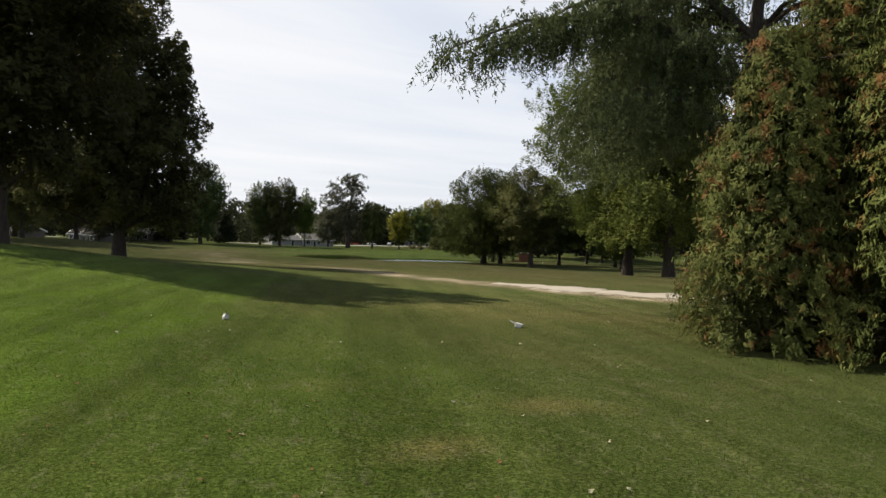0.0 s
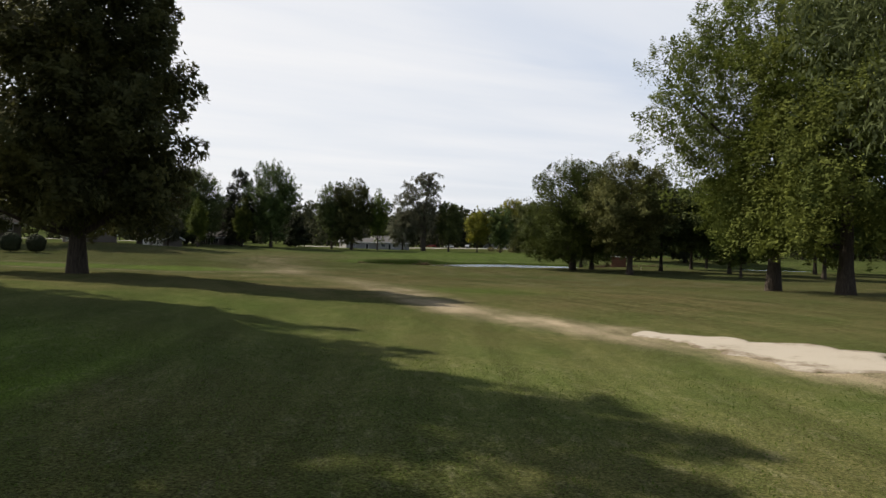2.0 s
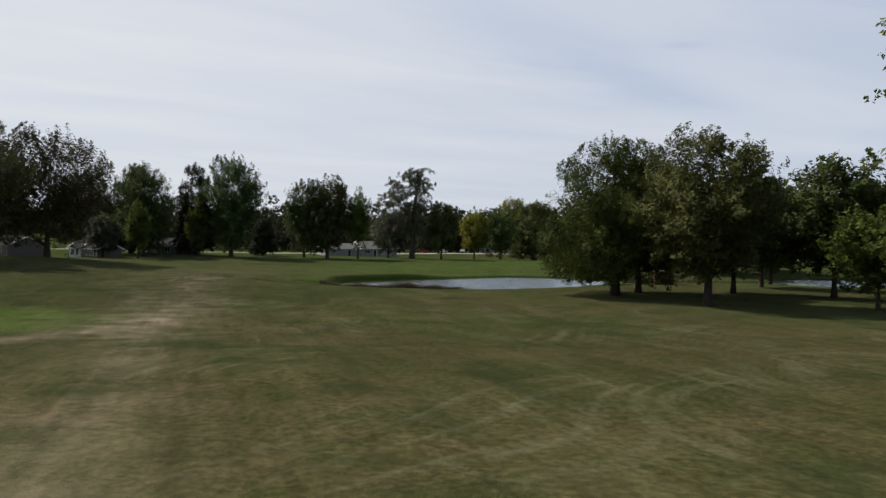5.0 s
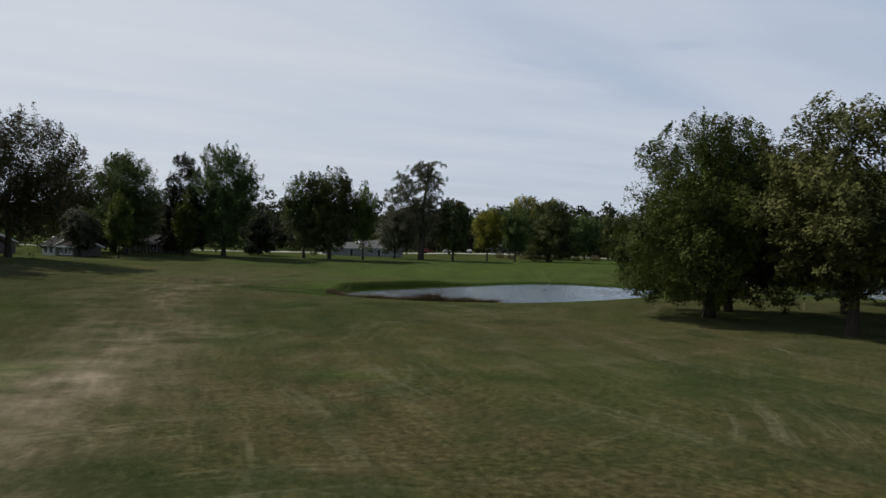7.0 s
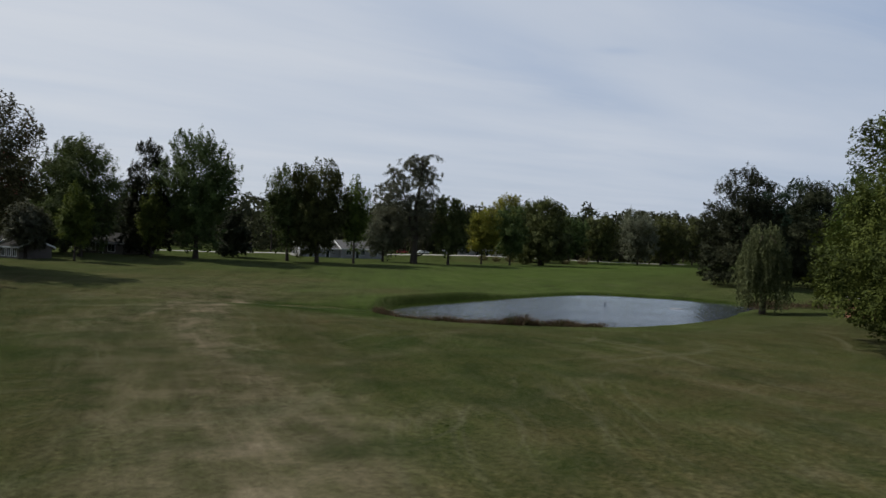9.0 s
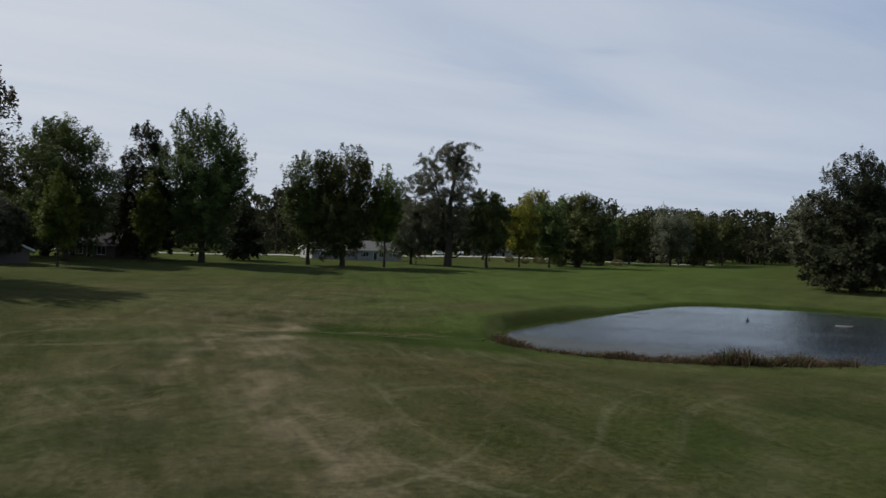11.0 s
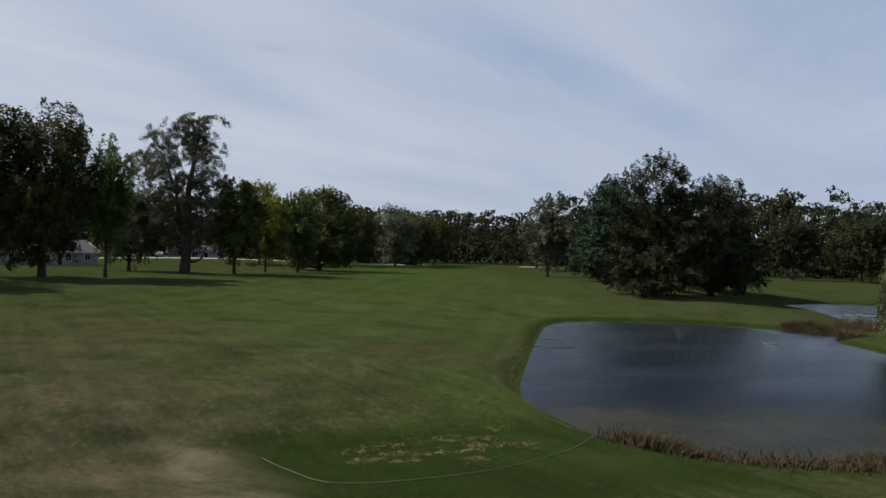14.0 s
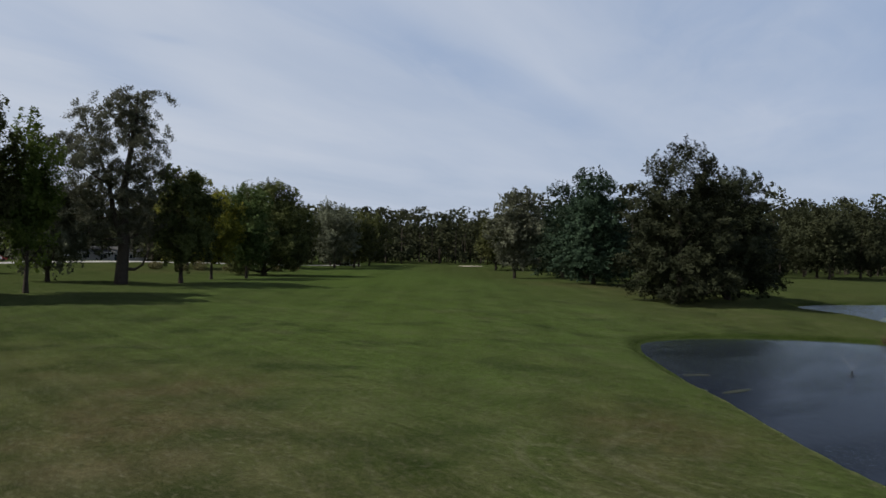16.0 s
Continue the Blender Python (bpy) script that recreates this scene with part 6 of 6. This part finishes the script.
for k in range(46):
    flat_patch("lily_pad", rng_pads.normal(50.5, 3.2), rng_pads.normal(187.5, 2.0), rng_pads.uniform(0.25, 0.6), rng_pads.uniform(0.2, 0.45), rng_pads.uniform(0, 180), PAD, WATER + 0.004, "yellow green lily pad floating on the pond", "lily pad", 100 + k, 0.012, 12)["group"] = "lily pads"


def driftwood(points, radii, label):
    v, f = tube(points, radii, 7)
    return tagged(raw("driftwood", v, f, DRIFTWOOD, None, True), label, "branch")


driftwood([(19.6, 171.0, WATER + 0.03), (21.2, 170.5, WATER + 0.1), (22.6, 170.4, WATER + 0.28)], [0.07, 0.06, 0.03], "bleached driftwood branch at the water's edge")
driftwood([(3.4, 167.6, WATER + 0.01), (4.2, 167.3, WATER + 0.05), (5.0, 167.5, WATER + 0.02)], [0.05, 0.05, 0.02], "pale stick floating on the pond")


def stake(x, y, height, lean_x, lean_y, label):
    """A slim painted stake with a pointed foot and a chamfered top."""
    root = tagged(new("marker_stake"), label, "stake", "course stakes")
    root.location = (x, y, float(ground_z(x, y)))
    v, f = tube([(0, 0, -0.12), (0, 0, 0.0), (lean_x * height, lean_y * height, height), (lean_x * height, lean_y * height, height + 0.03)], [0.006, 0.018, 0.018, 0.006], 6)
    raw("shaft", v, f, MARKER_WHITE, root)
    u = 0.82
    v, f = tube([(lean_x * height * u, lean_y * height * u, height * u), (lean_x * height * (u + 0.08), lean_y * height * (u + 0.08), height * (u + 0.08))], [0.021, 0.021], 6)
    raw("band", v, f, BRICK, root)
    return root


stake(10.8, 133.8, 0.7, 0.0, 0.05, "short white stake under the trees")
stake(19.0, 134.5, 0.7, 0.05, 0.0, "short white stake under the trees")


def hose(line, radius):
    """A thin hose lying in the grass, its end with a brass coupling at the water."""
    pts = np.array(line, float)
    s = np.linspace(0, len(pts) - 1, 40)
    xs, ys = (np.interp(s, np.arange(len(pts)), pts[:, i]) for i in (0, 1))
    for _ in range(2):
        xs[1:-1], ys[1:-1] = (xs[:-2] + xs[2:]) / 2, (ys[:-2] + ys[2:]) / 2
    zs = np.maximum(ground_z(xs, ys), WATER) + 0.035
    root = tagged(new("hose"), "thin pale green hose lying across the bank to the pond", "hose")
    v, f = tube(list(zip(xs, ys, zs)), [radius] * 40, 6)
    raw("pipe", v, f, HOSE, root, True)
    v, f = tube([(xs[-1], ys[-1], zs[-1]), (xs[-1] + 0.12, ys[-1] + 0.06, zs[-1] + 0.04)], [radius * 1.6, radius * 1.4], 8)
    raw("coupling", v, f, MARKER_WHITE, root)


HOSE = plain("faded_green_hose", (0.15, 0.18, 0.11), 0.6, 0.3, vary=0.2)
hose([(-42.67, 147.61), (-42.45, 146.5), (-42.25, 145.38), (-42.05, 143.6), (-40.67, 143.03), (-38.69, 143.16), (-36.55, 143.77), (-34.4, 144.7), (-32.48, 145.65), (-30.3, 147.2)], 0.008)


def bank_grass():
    """Longer green grass along the mown bank, and flattened straw in the swale."""
    rng = np.random.default_rng(14)
    n = 90000
    p = np.column_stack((rng.uniform(-33, -4, n), rng.uniform(138, 190, n)))
    d = shore(p[:, 0], p[:, 1], RING_A)
    rough = np.array([noise.noise(Vector((a * 0.7, b * 0.7, 8))) for a, b in p])
    p = p[(d > -0.25) & (d < 0.3 + 0.35 * rough) & ((p[:, 1] > 147) | (p[:, 0] < -29))]
    n = len(p)
    z = np.maximum(ground_z(p[:, 0], p[:, 1]), WATER - 0.05)
    h = rng.uniform(0.05, 0.16, n)
    a = rng.uniform(0, 6.283, n)
    w = rng.uniform(0.012, 0.028, n)
    side = np.column_stack((np.cos(a) * w, np.sin(a) * w, np.zeros(n)))
    b = np.column_stack((p, z - 0.03))
    t = b + np.column_stack((rng.normal(size=(n, 2)) * 0.5 * h[:, None], h))
    v = np.stack((b - side, b + side, t), 1).reshape(-1, 3)
    tagged(raw("bank_grass", v, np.arange(3 * n).reshape(-1, 3), BANK_BLADES), "longer dark green grass along the pond bank", "grass", kind="stuff")
    spots = [(-33.9, 148.4, 0.45), (-34.4, 146.2, 0.6), (-35.7, 146.6, 0.5), (-36.4, 147.7, 0.55), (-37.9, 146.2, 0.7), (-37.0, 145.0, 0.4), (-38.4, 147.7, 0.5), (-39.6, 147.4, 0.5), (-39.0, 145.5, 0.3), (-40.0, 146.1, 0.45), (-38.9, 146.7, 0.4), (-35.2, 147.4, 0.35), (-36.6, 146.1, 0.3)]
    q = np.concatenate([np.column_stack((rng.normal(sx, r * 0.85, int(620 * r)), rng.normal(sy, r * 0.4, int(620 * r)))) for sx, sy, r in spots])
    n = len(q)
    q = q[[noise.noise(Vector((a * 3.4, b * 5.0, 2))) > -0.05 for a, b in q]]
    n = len(q)
    q += np.column_stack([[noise.noise(Vector((a * 2.1, b * 2.1, k))) * 0.4 for a, b in q] for k in (1, 5)])
    a = rng.normal(0.3, 0.6, n)
    l_, w = rng.uniform(0.03, 0.1, n), rng.uniform(0.004, 0.01, n)
    c = np.column_stack((q, ground_z(q[:, 0], q[:, 1]) + rng.uniform(0.015, 0.07, n)))
    ax = np.column_stack((np.cos(a) * l_, np.sin(a) * l_, rng.normal(size=n) * 0.025))
    sd = np.column_stack((-np.sin(a) * w, np.cos(a) * w, np.zeros(n)))
    v = np.stack((c - ax - sd, c - ax + sd, c + ax), 1).reshape(-1, 3)
    tagged(raw("straw", v, np.arange(3 * n).reshape(-1, 3), STRAW), "flattened pale straw lying in the green swale", "straw", kind="stuff")


BANK_BLADES = leafy("bank_blades", (0.02, 0.032, 0.006), (0.06, 0.085, 0.016), (0.10, 0.08, 0.03), 0.12, 0.35, 0.5)
STRAW = leafy("straw_blades", (0.12, 0.095, 0.045), (0.3, 0.24, 0.13), through_share=0.2)
bank_grass()


def bunker(x, y, rx, ry, turn):
    ob = flat_patch("bunker", x, y, rx, ry, turn, SAND, float(ground_z(x, y)) + 0.12, "pale sand bunker beside the far fairway", "bunker", 31, 0.15)
    return tagged(ob, kind="structure")


bunker(116.0, 372.0, 7.0, 3.0, 20)


def scrub(x, y, size, seed):
    """A low tangle of dry stems and small leaves."""
    rng = np.random.default_rng(seed)
    root = tagged(new("scrub_bush"), "low dry scrubby bush on the tan bank", "bush", "scrub bushes")
    root.location = (x, y, float(ground_z(x, y)))
    d = rng.normal(size=(900, 3))
    d /= np.linalg.norm(d, axis=1)[:, None]
    p = d * (rng.uniform(0.2, 1, 900) ** 0.5)[:, None] * (size, size, size * 0.6) + (0, 0, size * 0.5)
    v, f = leaves_at(rng, p, 0.16, long=2.0, tri=True)
    raw("foliage", v, f, SCRUB, root)
    stems = [tube([(0, 0, -0.1), (math.cos(a) * size * 0.5, math.sin(a) * size * 0.5, size * 0.7)], [0.04, 0.012], 4) for a in np.linspace(0, 6, 7)]
    v, f = join(stems)
    raw("stems", v, f, BARK, root)


for k, (sx, sy, ss) in enumerate([(-10, 312, 1.6), (-5, 316, 2.0), (1, 313, 1.4), (7, 318, 1.9), (13, 314, 1.5), (-14, 319, 1.7), (20, 320, 2.0)]):
    scrub(sx, sy, ss, 40 + k)

def utility_cart(x, y, turn, paint):
    """A small parked car: body with cabin, windows, wheels and lamps."""
    root = tagged(new("car"), "parked car beyond the road, seen from far", "car", "parked cars")
    root.matrix_basis = pose(x, y, float(ground_z(x, y)) + 0.15, 0, 0, turn)
    body = part("body", prism(bmesh.new(), [(-2.2, 0.3), (2.2, 0.3), (2.25, 0.75), (1.3, 0.92), (0.75, 1.42), (-1.2, 1.45), (-1.9, 0.98), (-2.25, 0.9)], -0.85, 0.85), paint, root)
    for s in (-0.86, 0.83):
        part("window", prism(bmesh.new(), [(1.05, 0.95), (0.68, 1.34), (-1.1, 1.36), (-1.6, 0.98)], s, s + 0.03), GLASS_DARK, body, "dark side windows")
    for wx in (-1.4, 1.4):
        for wy in (-0.8, 0.8):
            bm = bmesh.new()
            bmesh.ops.create_cone(bm, cap_ends=True, segments=16, radius1=0.33, radius2=0.33, depth=0.22, matrix=Matrix.Translation((wx, wy, 0.32)) @ Matrix.Rotation(math.pi / 2, 4, "X"))
            part("wheel", bm, GLASS_DARK, root, "dark tyre")
    for wy in (-0.6, 0.6):
        part("headlight", box(bmesh.new(), 2.2, wy - 0.15, 0.62, 2.27, wy + 0.15, 0.76, 0.01), TRIM_WHITE, root)


CAR_RED = plain("red_car_paint", (0.3, 0.03, 0.025), 0.35, 0.5, vary=0.05)
CAR_SILVER = plain("silver_car_paint", (0.45, 0.46, 0.48), 0.35, 0.5, 0.4, vary=0.05)
utility_cart(-44.0, 352.0, 12, CAR_RED)
utility_cart(-36.0, 356.0, 8, TRIM_WHITE)
utility_cart(-28.0, 365.0, 100, CAR_SILVER)
